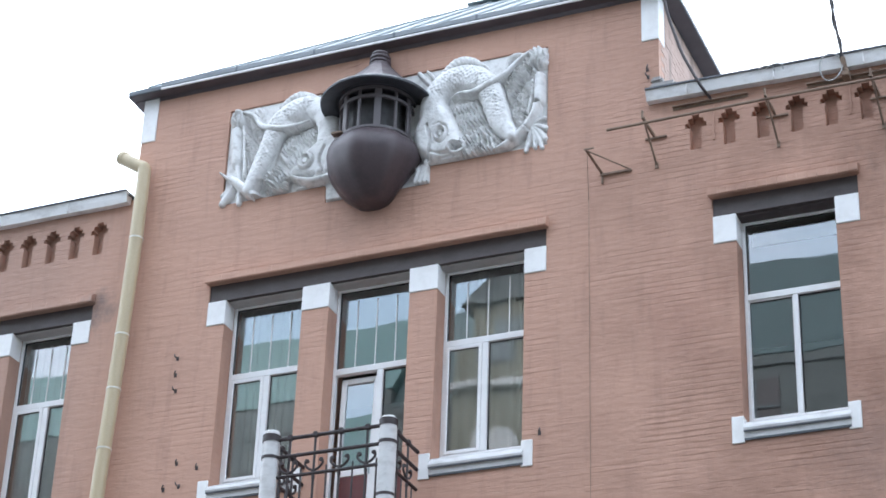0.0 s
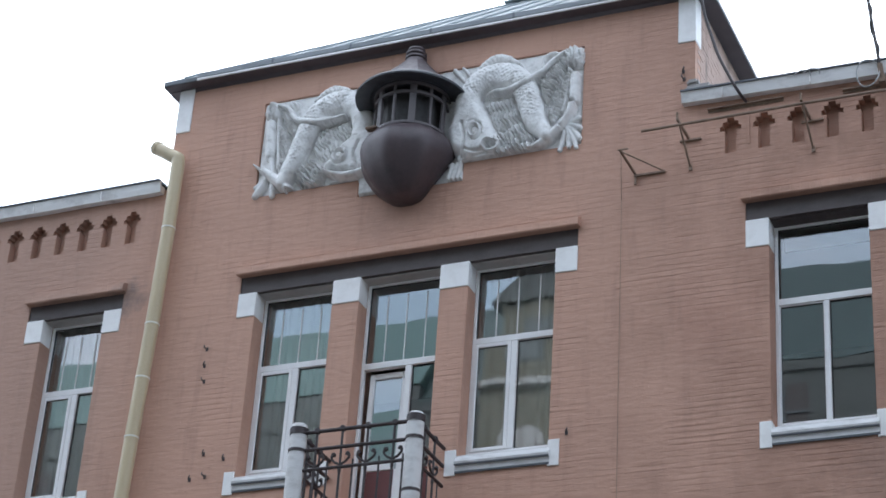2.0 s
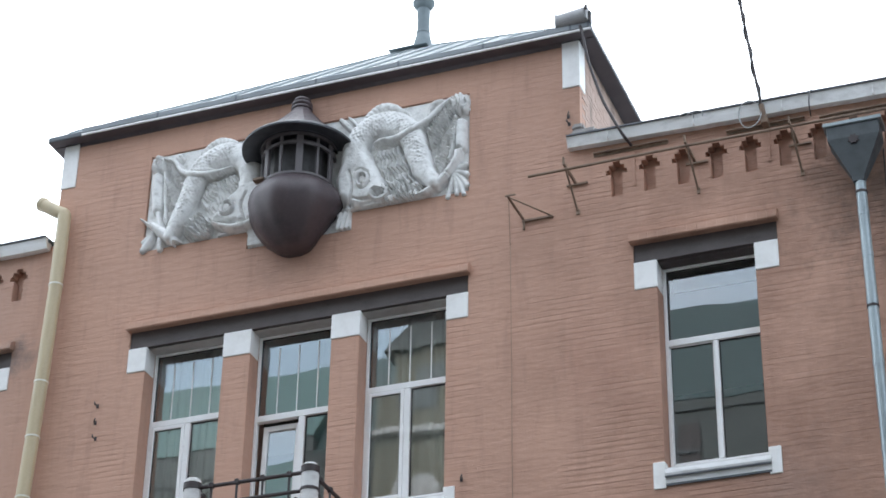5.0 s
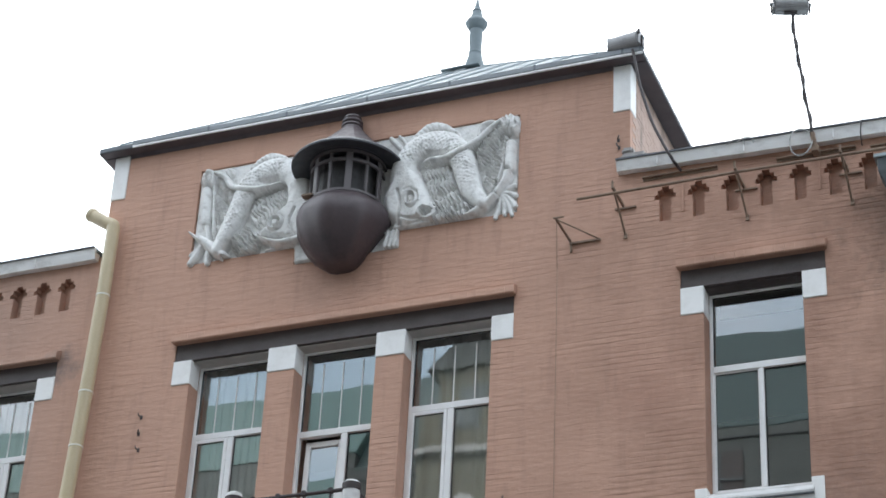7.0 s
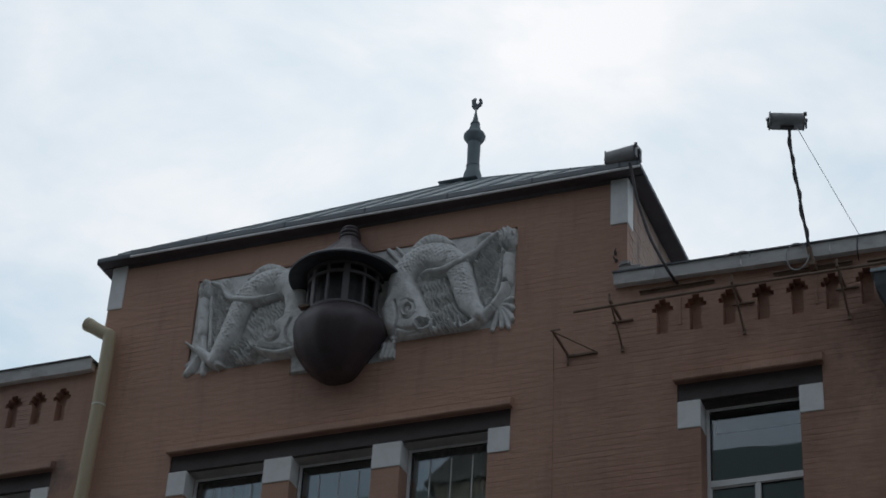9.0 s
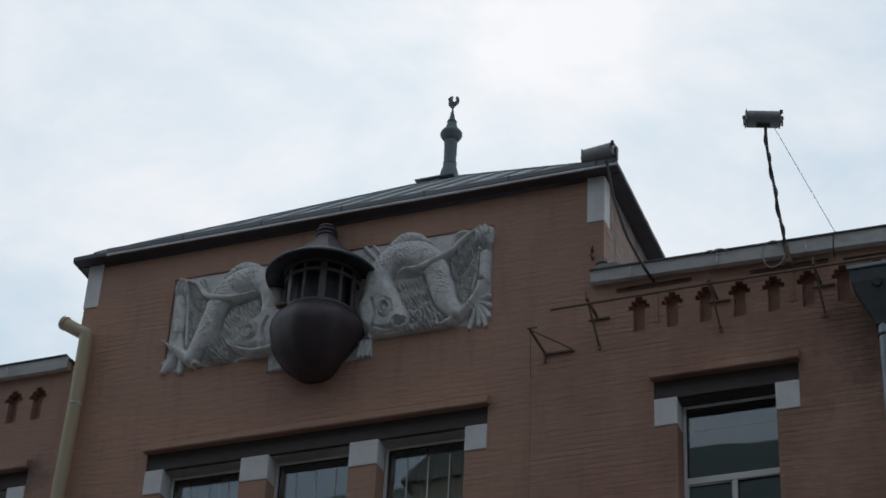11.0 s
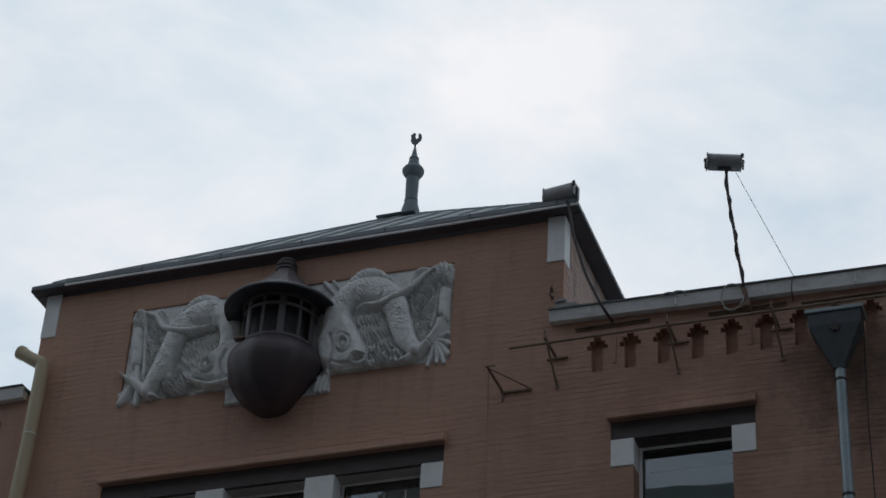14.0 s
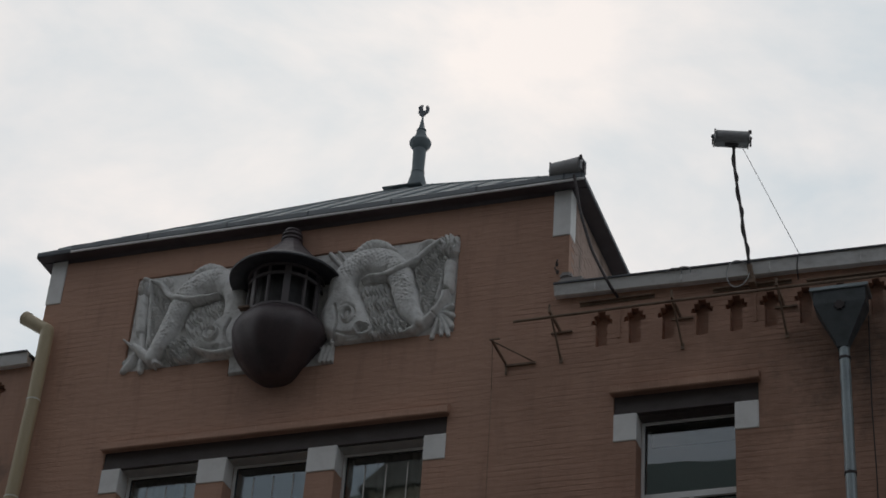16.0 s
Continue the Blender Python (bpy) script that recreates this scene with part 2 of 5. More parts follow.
def add_box(bm, x0, x1, y0, y1, z0, z1):
    vs = [bm.verts.new((x, y, z)) for z in (z0, z1) for y in (y0, y1) for x in (x0, x1)]
    for f in ((0, 2, 3, 1), (4, 5, 7, 6), (0, 1, 5, 4), (2, 6, 7, 3), (0, 4, 6, 2), (1, 3, 7, 5)):
        bm.faces.new([vs[i] for i in f])
    return vs


def boxm(x0, x1, y0, y1, z0, z1, bevel=0.0, seg=1):
    bm = bmesh.new()
    add_box(bm, x0, x1, y0, y1, z0, z1)
    if bevel:
        bmesh.ops.bevel(bm, geom=bm.edges[:], offset=bevel, segments=seg, affect="EDGES", clamp_overlap=True)
    return bm


def tube(points, radius, sides=10, caps=True, bm=None):
    """A round bar through the points; radius may be a list."""
    bm = bm or bmesh.new()
    pts = [Vector(p) for p in points]
    rad = radius if isinstance(radius, (list, tuple)) else [radius] * len(pts)
    rings, ref = [], None
    for i, p in enumerate(pts):
        d = (pts[min(i + 1, len(pts) - 1)] - pts[max(i - 1, 0)]).normalized()
        if ref is None:
            ref = d.orthogonal().normalized()
        ref = (ref - d * ref.dot(d)).normalized()
        side = d.cross(ref)
        rings.append([bm.verts.new(p + (ref * math.cos(a) + side * math.sin(a)) * rad[i]) for a in [2 * math.pi * k / sides for k in range(sides)]])
    for a, b in zip(rings, rings[1:]):
        for k in range(sides):
            bm.faces.new((a[k], a[(k + 1) % sides], b[(k + 1) % sides], b[k]))
    if caps:
        bm.faces.new(rings[0][::-1])
        bm.faces.new(rings[-1])
    return bm


def lathe(profile, cx, cy, sides=40, lobes=0, depth=0.0, bm=None):
    """A turned body round a vertical axis: profile of (radius, z), from below to above."""
    bm = bm or bmesh.new()
    rings = []
    for r, z in profile:
        ring = []
        for k in range(sides):
            a = 2 * math.pi * k / sides
            q = r * (1 + depth * math.cos(lobes * a)) if lobes else r
            ring.append(bm.verts.new((cx + q * math.cos(a), cy + q * math.sin(a), z)))
        rings.append(ring)
    for a, b in zip(rings, rings[1:]):
        for k in range(sides):
            bm.faces.new((a[k], a[(k + 1) % sides], b[(k + 1) % sides], b[k]))
    bm.faces.new(rings[0][::-1])
    bm.faces.new(rings[-1])
    return bm


def spline(points, n=8):
    """A smooth line through the points."""
    p = [Vector(q) for q in points]
    p = [2 * p[0] - p[1], *p, 2 * p[-1] - p[-2]]
    out = []
    for i in range(1, len(p) - 2):
        a, b, c, d = p[i - 1:i + 3]
        for k in range(n):
            t = k / n
            out.append(0.5 * (2 * b + (c - a) * t + (2 * a - 5 * b + 4 * c - d) * t * t + (3 * b - a - 3 * c + d) * t ** 3))
    return out + [p[-2]]


# ---- the large structure ----
TX0, TX1 = -1.46, 6.45          # the tower's front corners
WX0, WX1 = -6.5, 13.5           # the wings' far ends
TOP_T, TOP_L, TOP_R = 18.25, 16.57, 16.52
COURSE = 0.077
# openings as (x0, x1, z0, z1)
TRIPLE = [(0.225, 1.40, 11.90, 14.65), (1.80, 2.978, 11.0, 14.65), (3.38, 4.595, 11.865, 14.65)]
EAST = (7.405, 8.654, 11.795, 14.65)
WEST = (-3.225, -2.21, 11.865, 14.70)
BEAMS = [(-0.05, 4.89, 14.65, 14.915), (7.11, 8.95, 14.65, 14.915), (-3.50, -1.93, 14.70, 14.95)]
SLOTS_R = [6.925 + 0.441 * i for i in range(10)]
SLOTS_L = [-1.98 - 0.40 * i for i in range(9)]


def slot_holes(x, z):
    """The stepped opening of one frieze niche: a shaft under a stepped cross."""
    return [(x - 0.078, x + 0.078, z, z + 0.335), (x - 0.14, x + 0.14, z + 0.335, z + 0.412),
            (x - 0.105, x + 0.105, z + 0.412, z + 0.47), (x - 0.05, x + 0.05, z + 0.47, z + 0.525)]


NICHES = [h for x in SLOTS_R for h in slot_holes(x, 15.69)] + [h for x in SLOTS_L for h in slot_holes(x, 15.765)]
OPENINGS = [*TRIPLE, EAST, WEST, *BEAMS]
RELIEF = [(0.0, 4.885, 16.19, 17.765), (1.63, 3.20, 15.92, 16.19)]


def masonry(bm, x0, x1, z0, z1, y0, y1, holes):
    """A wall slab with rectangular holes through it, laid up in rows."""
    holes = [h for h in holes if h[1] > x0 and h[0] < x1 and h[3] > z0 and h[2] < z1]
    cuts = sorted({z0, z1, *[min(max(z, z0), z1) for h in holes for z in h[2:]]})
    for a, b in zip(cuts, cuts[1:]):
        mid = (a + b) / 2
        row = sorted((h[0], h[1]) for h in holes if h[2] < mid < h[3])
        x = x0
        for h0, h1 in row:
            if h0 > x + 1e-6:
                add_box(bm, x, h0, y0, y1, a, b)
            x = max(x, h1)
        if x < x1 - 1e-6:
            add_box(bm, x, x1, y0, y1, a, b)


bm = bmesh.new()
for y0, y1, holes in ((0.0035, 0.14, OPENINGS + NICHES + RELIEF), (0.14, 0.55, OPENINGS)):
    masonry(bm, WX0, TX0, 0, TOP_L, y0, y1, holes)
    masonry(bm, TX0, TX1, 0, TOP_T, y0, y1, holes)
    masonry(bm, TX1, WX1, 0, TOP_R, y0, y1, holes)
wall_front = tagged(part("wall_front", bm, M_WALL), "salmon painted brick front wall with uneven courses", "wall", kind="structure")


def plain_wall(name, label, *box):
    return tagged(part(name, boxm(*box), M_WALL), label, "wall", kind="structure")


TD = 8.2                         # the tower's depth
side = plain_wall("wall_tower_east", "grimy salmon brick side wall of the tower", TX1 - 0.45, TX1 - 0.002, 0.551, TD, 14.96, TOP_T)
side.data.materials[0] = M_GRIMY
bm = bmesh.new()
rng = random.Random(5)
for i in range(21):
    y = 0.10 + 0.13 * (i % 2)
    while y < 3.0:
        w = rng.choice((0.25, 0.25, 0.12))
        p = rng.uniform(0.003, 0.008)
        add_box(bm, TX1 - 0.02, TX1 + p, y + 0.002, y + w - 0.002, 16.62 + i * COURSE + 0.0025, 16.62 + (i + 1) * COURSE - 0.0025)
        y += w
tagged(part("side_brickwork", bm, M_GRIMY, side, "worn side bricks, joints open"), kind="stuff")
plain_wall("wall_tower_west", "salmon painted brick side wall of the tower", TX0 + 0.004, TX0 + 0.45, 0.56, TD, 14.96, TOP_T)
plain_wall("wall_back", "plain rear wall of the house", WX0, WX1, 9.0, 9.5, 0, 16.5)
plain_wall("wall_east", "plain end wall of the house", WX1 - 0.4, WX1, 0.56, 9.0, 0, 16.4)
plain_wall("wall_west", "plain end wall of the house", WX0, WX0 + 0.4, 0.56, 9.0, 0, 16.4)
plain_wall("wall_tower_north", "plain rear wall of the tower", TX0 + 0.46, TX1 - 0.46, TD - 0.4, TD, 16.4, TOP_T)

# rooms behind the windows; outer ones get their dimness from dark wall colour
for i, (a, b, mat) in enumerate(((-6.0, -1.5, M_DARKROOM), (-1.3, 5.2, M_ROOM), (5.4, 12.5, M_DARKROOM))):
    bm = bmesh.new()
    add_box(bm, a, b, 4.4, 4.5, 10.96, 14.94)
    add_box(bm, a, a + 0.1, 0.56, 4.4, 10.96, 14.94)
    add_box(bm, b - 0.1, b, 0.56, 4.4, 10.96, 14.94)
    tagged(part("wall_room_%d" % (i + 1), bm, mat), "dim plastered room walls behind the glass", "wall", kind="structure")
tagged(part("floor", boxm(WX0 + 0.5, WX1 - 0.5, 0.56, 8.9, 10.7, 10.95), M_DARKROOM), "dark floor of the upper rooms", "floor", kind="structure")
tagged(part("ceiling", boxm(WX0 + 0.5, WX1 - 0.5, 0.56, 8.9, 14.945, 14.955), M_ROOM), "plastered ceiling of the upper rooms", "ceiling", kind="structure")


# wing roofs: low sheet-metal slopes behind the eaves
def wing_roof(name, x0, x1, z):
    bm = bmesh.new()
    low, high = z + 0.02, z + 0.75
    vs = [bm.verts.new(c) for c in ((x0, -0.10, low), (x1, -0.10, low), (x1, 9.5, high), (x0, 9.5, high),
                                    (x0, -0.10, low + 0.03), (x1, -0.10, low + 0.03), (x1, 9.5, high + 0.03), (x0, 9.5, high + 0.03))]
    for f in ((3, 2, 1, 0), (4, 5, 6, 7), (0, 1, 5, 4), (2, 3, 7, 6), (1, 2, 6, 5), (3, 0, 4, 7)):
        bm.faces.new([vs[i] for i in f])
    return tagged(part(name, bm, M_ZINC), "grey sheet-metal roof of a wing", "roof", kind="structure")


wing_roof("roof_east", TX1 + 0.01, WX1 + 0.1, 16.52)
wing_roof("roof_west", WX0 - 0.1, TX0 - 0.01, 16.58)


def fascia(name, xa, xb, top_a, top_b, low_a, low_b, label):
    """The white sheet band of an eave: bent, a little wavy, with a dark drip edge above."""
    n = max(int(abs(xb - xa) / 0.22), 2)
    bm = bmesh.new()
    rows = []
    for i in range(n + 1):
        t = i / n
        x = xa + (xb - xa) * t
        w = 0.010 * noise.noise((x * 1.3, 3.1, 0)) + 0.006 * noise.noise((x * 5, 0, 7))
        zt, zl = top_a + (top_b - top_a) * t + w * 0.4, low_a + (low_b - low_a) * t + w
        rows.append([bm.verts.new(c) for c in ((x, 0.0, zl + 0.004), (x, -0.105 + w * 0.5, zl), (x, -0.13 + w, (zl + zt) / 2), (x, -0.15, zt), (x, 0.02, zt + 0.02))])
    for a, b in zip(rows, rows[1:]):
        for k in range(4):
            bm.faces.new((a[k], a[k + 1], b[k + 1], b[k]))
    bm.faces.new(rows[0])
    bm.faces.new(rows[-1][::-1])
    ob = tagged(part(name, bm, M_FASCIA), label, "eave", kind="structure")
    bm = bmesh.new()
    for a, b in zip(range(n), range(1, n + 1)):
        xs = [xa + (xb - xa) * t / n for t in (a, b)]
        zs = [top_a + (top_b - top_a) * t / n + 0.003 for t in (a, b)]
        vs = [bm.verts.new((xs[i], y, zs[i] + h)) for i in (0, 1) for y in (-0.175, -0.05) for h in (0, 0.02)]
        for f in ((0, 1, 3, 2), (4, 6, 7, 5), (0, 4, 5, 1), (2, 3, 7, 6), (1, 5, 7, 3), (0, 2, 6, 4)):
            bm.faces.new([vs[i] for i in f])
    part("drip_edge", bm, M_ROOFEDGE, ob, "dark grey folded sheet edge")
    # lapped joints of the band
    x = min(xa, xb) + 0.55
    while x < max(xa, xb) - 0.3:
        t = (x - xa) / (xb - xa)
        part("sheet_lap", boxm(x, x + 0.012, -0.157, -0.10, low_a + (low_b - low_a) * t + 0.006, top_a + (top_b - top_a) * t), M_FASCIA, ob)
        x += 1.15
    return ob


fascia("trim_east", 6.30, WX1 + 0.1, 16.63, 16.535, 16.49, 16.335, "dented white sheet-metal eave band of the east wing")
fascia("trim_west", TX0 - 0.05, WX0, 16.645, 16.625, 16.485, 16.475, "white sheet-metal eave band of the west wing")


# the tower's hipped roof, its soffit, white edge and standing gutter
OV, ZE = 0.19, 18.27
AX, AY, AZ, PL = 2.495, 4.1, 21.90, 0.26
RX0, RX1, RY0, RY1 = TX0 - OV, TX1 + 0.235, -OV, TD + OV


def roof_point(x, y):
    """The height of the roof sheet over a place in the plan."""
    k = min((x - RX0) / (AX - RX0), (RX1 - x) / (RX1 - AX), (y - RY0) / (AY - RY0), (RY1 - y) / (RY1 - AY))
    return ZE + 0.07 + k * (AZ - ZE - 0.07)


bm = bmesh.new()
eave = [bm.verts.new((x, y, ZE + 0.07)) for x, y in ((RX0, RY0), (RX1, RY0), (RX1, RY1), (RX0, RY1))]
under = [bm.verts.new((x, y, ZE + 0.045)) for x, y in ((RX0, RY0), (RX1, RY0), (RX1, RY1), (RX0, RY1))]
peak = [bm.verts.new((x, y, AZ - 0.22)) for x, y in ((AX - PL, AY - PL), (AX + PL, AY - PL), (AX + PL, AY + PL), (AX - PL, AY + PL))]
for k in range(4):
    j = (k + 1) % 4
    bm.faces.new((eave[k], eave[j], peak[j], peak[k]))
    bm.faces.new((under[k], under[j], eave[j], eave[k]))
bm.faces.new(peak)
bm.faces.new(under[::-1])
roof = tagged(part("roof_tower", bm, M_ZINC), "grey-blue standing-seam hipped roof of the tower", "roof", kind="structure")
run = AY - PL - RY0
for i in range(15):                     # seams of the front slope
    x = RX0 + (i + 0.6) * (RX1 - RX0) / 15.4
    side = min(x - RX0, RX1 - x)
    reach = min(1.0, side / (AX - PL - RX0) if x < AX else side / (RX1 - AX - PL))
    y1 = RY0 + run * reach
    z0, z1 = ZE + 0.07, ZE + 0.07 + (AZ - 0.29 - ZE) * reach
    part("standing_seam", tube([(x, RY0 + 0.03, z0 + 0.035), (x, y1, z1 + 0.012)], 0.017, 6), M_ZINC, roof)
for sx, ex, k in ((RX0, AX - PL, 0.14), (RX1, AX + PL, 0.0)):   # hip caps
    part("hip_cap", tube([(sx + k * (ex - sx), RY0 + k * (AY - PL - RY0), ZE + 0.075 + k * (AZ - ZE - 0.29)), (ex, AY - PL, AZ - 0.212)], 0.017, 8), M_ZINC, roof)
# soffit ring under the overhang
bm = bmesh.new()
add_box(bm, RX0 + 0.012, RX1 - 0.012, RY0 + 0.012, -0.026, ZE - 0.012, ZE + 0.04)
add_box(bm, RX0 + 0.012, TX0 - 0.002, -0.002, RY1 - 0.012, ZE - 0.012, ZE + 0.04)
add_box(bm, TX1 + 0.002, RX1 - 0.012, -0.002, RY1 - 0.012, ZE - 0.012, ZE + 0.04)
part("soffit", bm, M_SOFFIT, roof, "grey-brown soffit board")
bm = bmesh.new()
cove = [(0.003, ZE - 0.075), (-0.006, ZE - 0.055), (-0.012, ZE - 0.036), (-0.020, ZE - 0.022), (-0.025, ZE - 0.018), (-0.025, ZE + 0.03), (0.003, ZE + 0.03)]
ends = [[bm.verts.new((x, y, z)) for y, z in cove] for x in (TX0 + 0.24, TX1 - 0.24)]
for k in range(len(cove)):
    bm.faces.new((ends[0][k], ends[1][k], ends[1][(k + 1) % len(cove)], ends[0][(k + 1) % len(cove)]))
bm.faces.new(ends[0][::-1])
bm.faces.new(ends[1])
part("cove", bm, M_SOFFIT, roof, "grey-brown fillet under the eave", smooth=True)
part("eave_edge", boxm(RX0 + 0.55, RX1, RY0 - 0.012, RY0 + 0.012, ZE - 0.006, ZE + 0.03, 0.004), M_FASCIA, roof, "thin white eave edge")
part("eave_edge", boxm(RX0, RX0 + 0.55, RY0 - 0.010, RY0 + 0.012, ZE - 0.008, ZE + 0.055, 0.004), M_ROOFEDGE, roof, "dark bare eave edge")
part("eave_edge", boxm(RX1 - 0.012, RX1 + 0.012, RY0 + 0.012, RY1, ZE - 0.02, ZE + 0.04, 0.004), M_ROOFEDGE, roof, "dark bare eave edge")
part("eave_edge", boxm(RX0 - 0.012, RX0 + 0.012, RY0 + 0.012, RY1, ZE - 0.02, ZE + 0.04, 0.004), M_ROOFEDGE, roof, "dark bare eave edge")
x = RX0 + 0.55                            # the standing gutter in lengths
while x < RX1 - 0.1:
    x2 = min(x + 1.25, RX1 - 0.03)
    part("gutter_length", boxm(x, x2 - 0.006, RY0 - 0.014, RY0 + 0.05, ZE + 0.034, ZE + 0.12, 0.008), M_GUTTER, roof)
    part("gutter_clip", boxm(x2 - 0.02, x2 + 0.014, RY0 - 0.018, RY0 + 0.054, ZE + 0.034, ZE + 0.126, 0.004), M_ROOFEDGE, roof)
    x = x2

# street and the house across it, which the panes mirror
tagged(part("ground", boxm(-900, 900, -900, 900, -0.3, -0.16), M_ASPHALT), "grey asphalt ground reaching to the horizon", "ground", kind="structure")
tagged(part("road", boxm(-60, 60, -19.0, -3.5, -0.155, -0.12), M_ASPHALT), "grey asphalt street", "road", kind="structure")
for nm, y0, y1 in (("pavement", -3.2, 0.0), ("pavement_far", -25.4, -19.3)):
    tagged(part(nm, boxm(-60, 60, y0, y1, -0.155, 0.0), M_PAVE), "dark asphalt pavement along the street", "pavement", kind="structure")
for y in (-3.5, -19.3):
    tagged(part("kerb", boxm(-60, 60, y, y + 0.296, -0.155, 0.005, 0.02), M_GRANITE), "worn granite kerb", "kerb", kind="structure")

OY = -25.5
across = empty("house_across", "grey and ochre stucco house with a green sheet roof", "house")
part("wall", boxm(-34, 34, OY - 11, OY, 0, 25.6), M_GREYSTUCCO, across, "grey stucco wall")
part("wall", boxm(-34, -9.4, OY - 11, OY, 25.604, 26.36), M_GREYSTUCCO, across, "grey stucco wall")
for xa, xb, low, ridge, sheet in ((-34.2, -9.4, 26.4, 29.85, M_GREENROOF), (-9.396, 34.2, 25.7, 29.9, M_GREENROOF_SHADED)):
    bm = bmesh.new()
    prof = [(OY + 0.03, low), (OY - 2.6, ridge), (OY - 5.5, ridge + 0.6), (OY - 11.2, low)]
    ends = [[bm.verts.new((x, y, z)) for y, z in prof] for x in (xa, xb)]
    for k in range(4):
        bm.faces.new((ends[0][k], ends[1][k], ends[1][(k + 1) % 4], ends[0][(k + 1) % 4]))
    bm.faces.new(ends[0][::-1])
    bm.faces.new(ends[1])
    part("roof", bm, sheet, across, "green sheet-metal mansard roof")
part("cornice", boxm(-34.2, 34.2, OY - 0.1, OY + 0.05, 25.35, 25.68, 0.04), M_GREYSTUCCO, across)
for i in range(24):
    x = -33 + i * 2.85
    if -9.5 < x < -1.5:
        continue
    w = part("window", boxm(x - 0.6, x + 0.6, OY - 0.05, OY + 0.04, 22.8, 25.0), M_IRON, across, "dark window in a pale surround")
    part("frame", boxm(x - 0.04, x + 0.04, OY + 0.045, OY + 0.07, 22.8, 25.0), M_HOPPER, w)
    part("frame", boxm(x - 0.6, x + 0.6, OY + 0.072, OY + 0.09, 24.2, 24.28), M_HOPPER, w)
bay = part("bay", boxm(-7.0, -1.7, OY - 3, OY + 0.9, 0, 28.08), M_OCHRE, across, "ochre stucco bay with a gable")
bm = bmesh.new()
tri = [(-7.3, 28.1), (-1.4, 28.1), (-4.35, 31.2)]
f0 = [bm.verts.new((x, OY + 1.0, z)) for x, z in tri]
f1 = [bm.verts.new((x, OY - 3.2, z)) for x, z in tri]
bm.faces.new(f0)
bm.faces.new(f1[::-1])
for k in range(3):
    bm.faces.new((f0[k], f1[k], f1[(k + 1) % 3], f0[(k + 1) % 3]))
part("gable", bm, M_GREYSTUCCO, across, "grey gable")
part("cornice", boxm(-7.2, -1.5, OY + 0.9, OY + 1.15, 25.4, 25.6, 0.03), M_GRANITE, across, "pale cornice band")
for x in (-5.9, -3.7):
    w = part("window", boxm(x - 0.33, x + 0.33, OY + 0.88, OY + 0.93, 26.3, 27.5), M_HOPPER, across)
    part("surround", boxm(x - 0.43, x + 0.43, OY + 0.86, OY + 0.915, 26.2, 27.6), M_GREYSTUCCO, w)
    bm = tube([(x, OY + 0.85, 23.75), (x, OY + 0.96, 23.75)], 0.52, 24)
    part("arched_light", bm, M_GRANITE, across, "pale round-headed window")


# ---- windows ----
GY = 0.25                        # the frames' outer face


def pane(parent, x0, x1, z0, z1, y, tilt=0.0):
    bm = bmesh.new()
    add_box(bm, x0, x1, y, y + 0.006, z0, z1)
    c = Vector(((x0 + x1) / 2, y, (z0 + z1) / 2))
    bmesh.ops.rotate(bm, cent=c, matrix=Matrix.Rotation(radians(tilt), 3, "Z"), verts=bm.verts)
    ob = part("pane", bm, M_GLASS, parent, "clear reflecting glass")
    ob.visible_shadow = False
    return ob


def sash(parent, name, x0, x1, z0, z1, y, w=0.055, deep=0.05, tilt=0.0):
    """A casement: a mitred frame of plastic with its pane."""
    bm = bmesh.new()
    for b in ((x0, x0 + w, z0, z1), (x1 - w, x1, z0, z1), (x0 + w, x1 - w, z0, z0 + w), (x0 + w, x1 - w, z1 - w, z1)):
        q = bmesh.new()
        add_box(q, b[0], b[1], y, y + deep, b[2], b[3])
        bmesh.ops.bevel(q, geom=q.edges[:], offset=0.007, segments=1, affect="EDGES")
        me = mesh_from(q, "q")
        bm.from_mesh(me)
        bpy.data.meshes.remove(me)
    ob = part(name, bm, M_PVC, parent)
    part("gasket", ring_bm(x0 + w - 0.002, x1 - w + 0.002, z0 + w - 0.002, z1 - w + 0.002, y + 0.016, 0.009), M_CABLE, ob, "black rubber gasket")
    pane(ob, x0 + w - 0.004, x1 - w + 0.004, z0 + w - 0.004, z1 - w + 0.004, y + 0.028, tilt)
    return ob


def ring_bm(x0, x1, z0, z1, y, w):
    bm = bmesh.new()
    for b in ((x0, x0 + w, z0, z1), (x1 - w, x1, z0, z1), (x0 + w, x1 - w, z0, z0 + w), (x0 + w, x1 - w, z1 - w, z1)):
        add_box(bm, b[0], b[1], y, y + 0.01, b[2], b[3])
    return bm


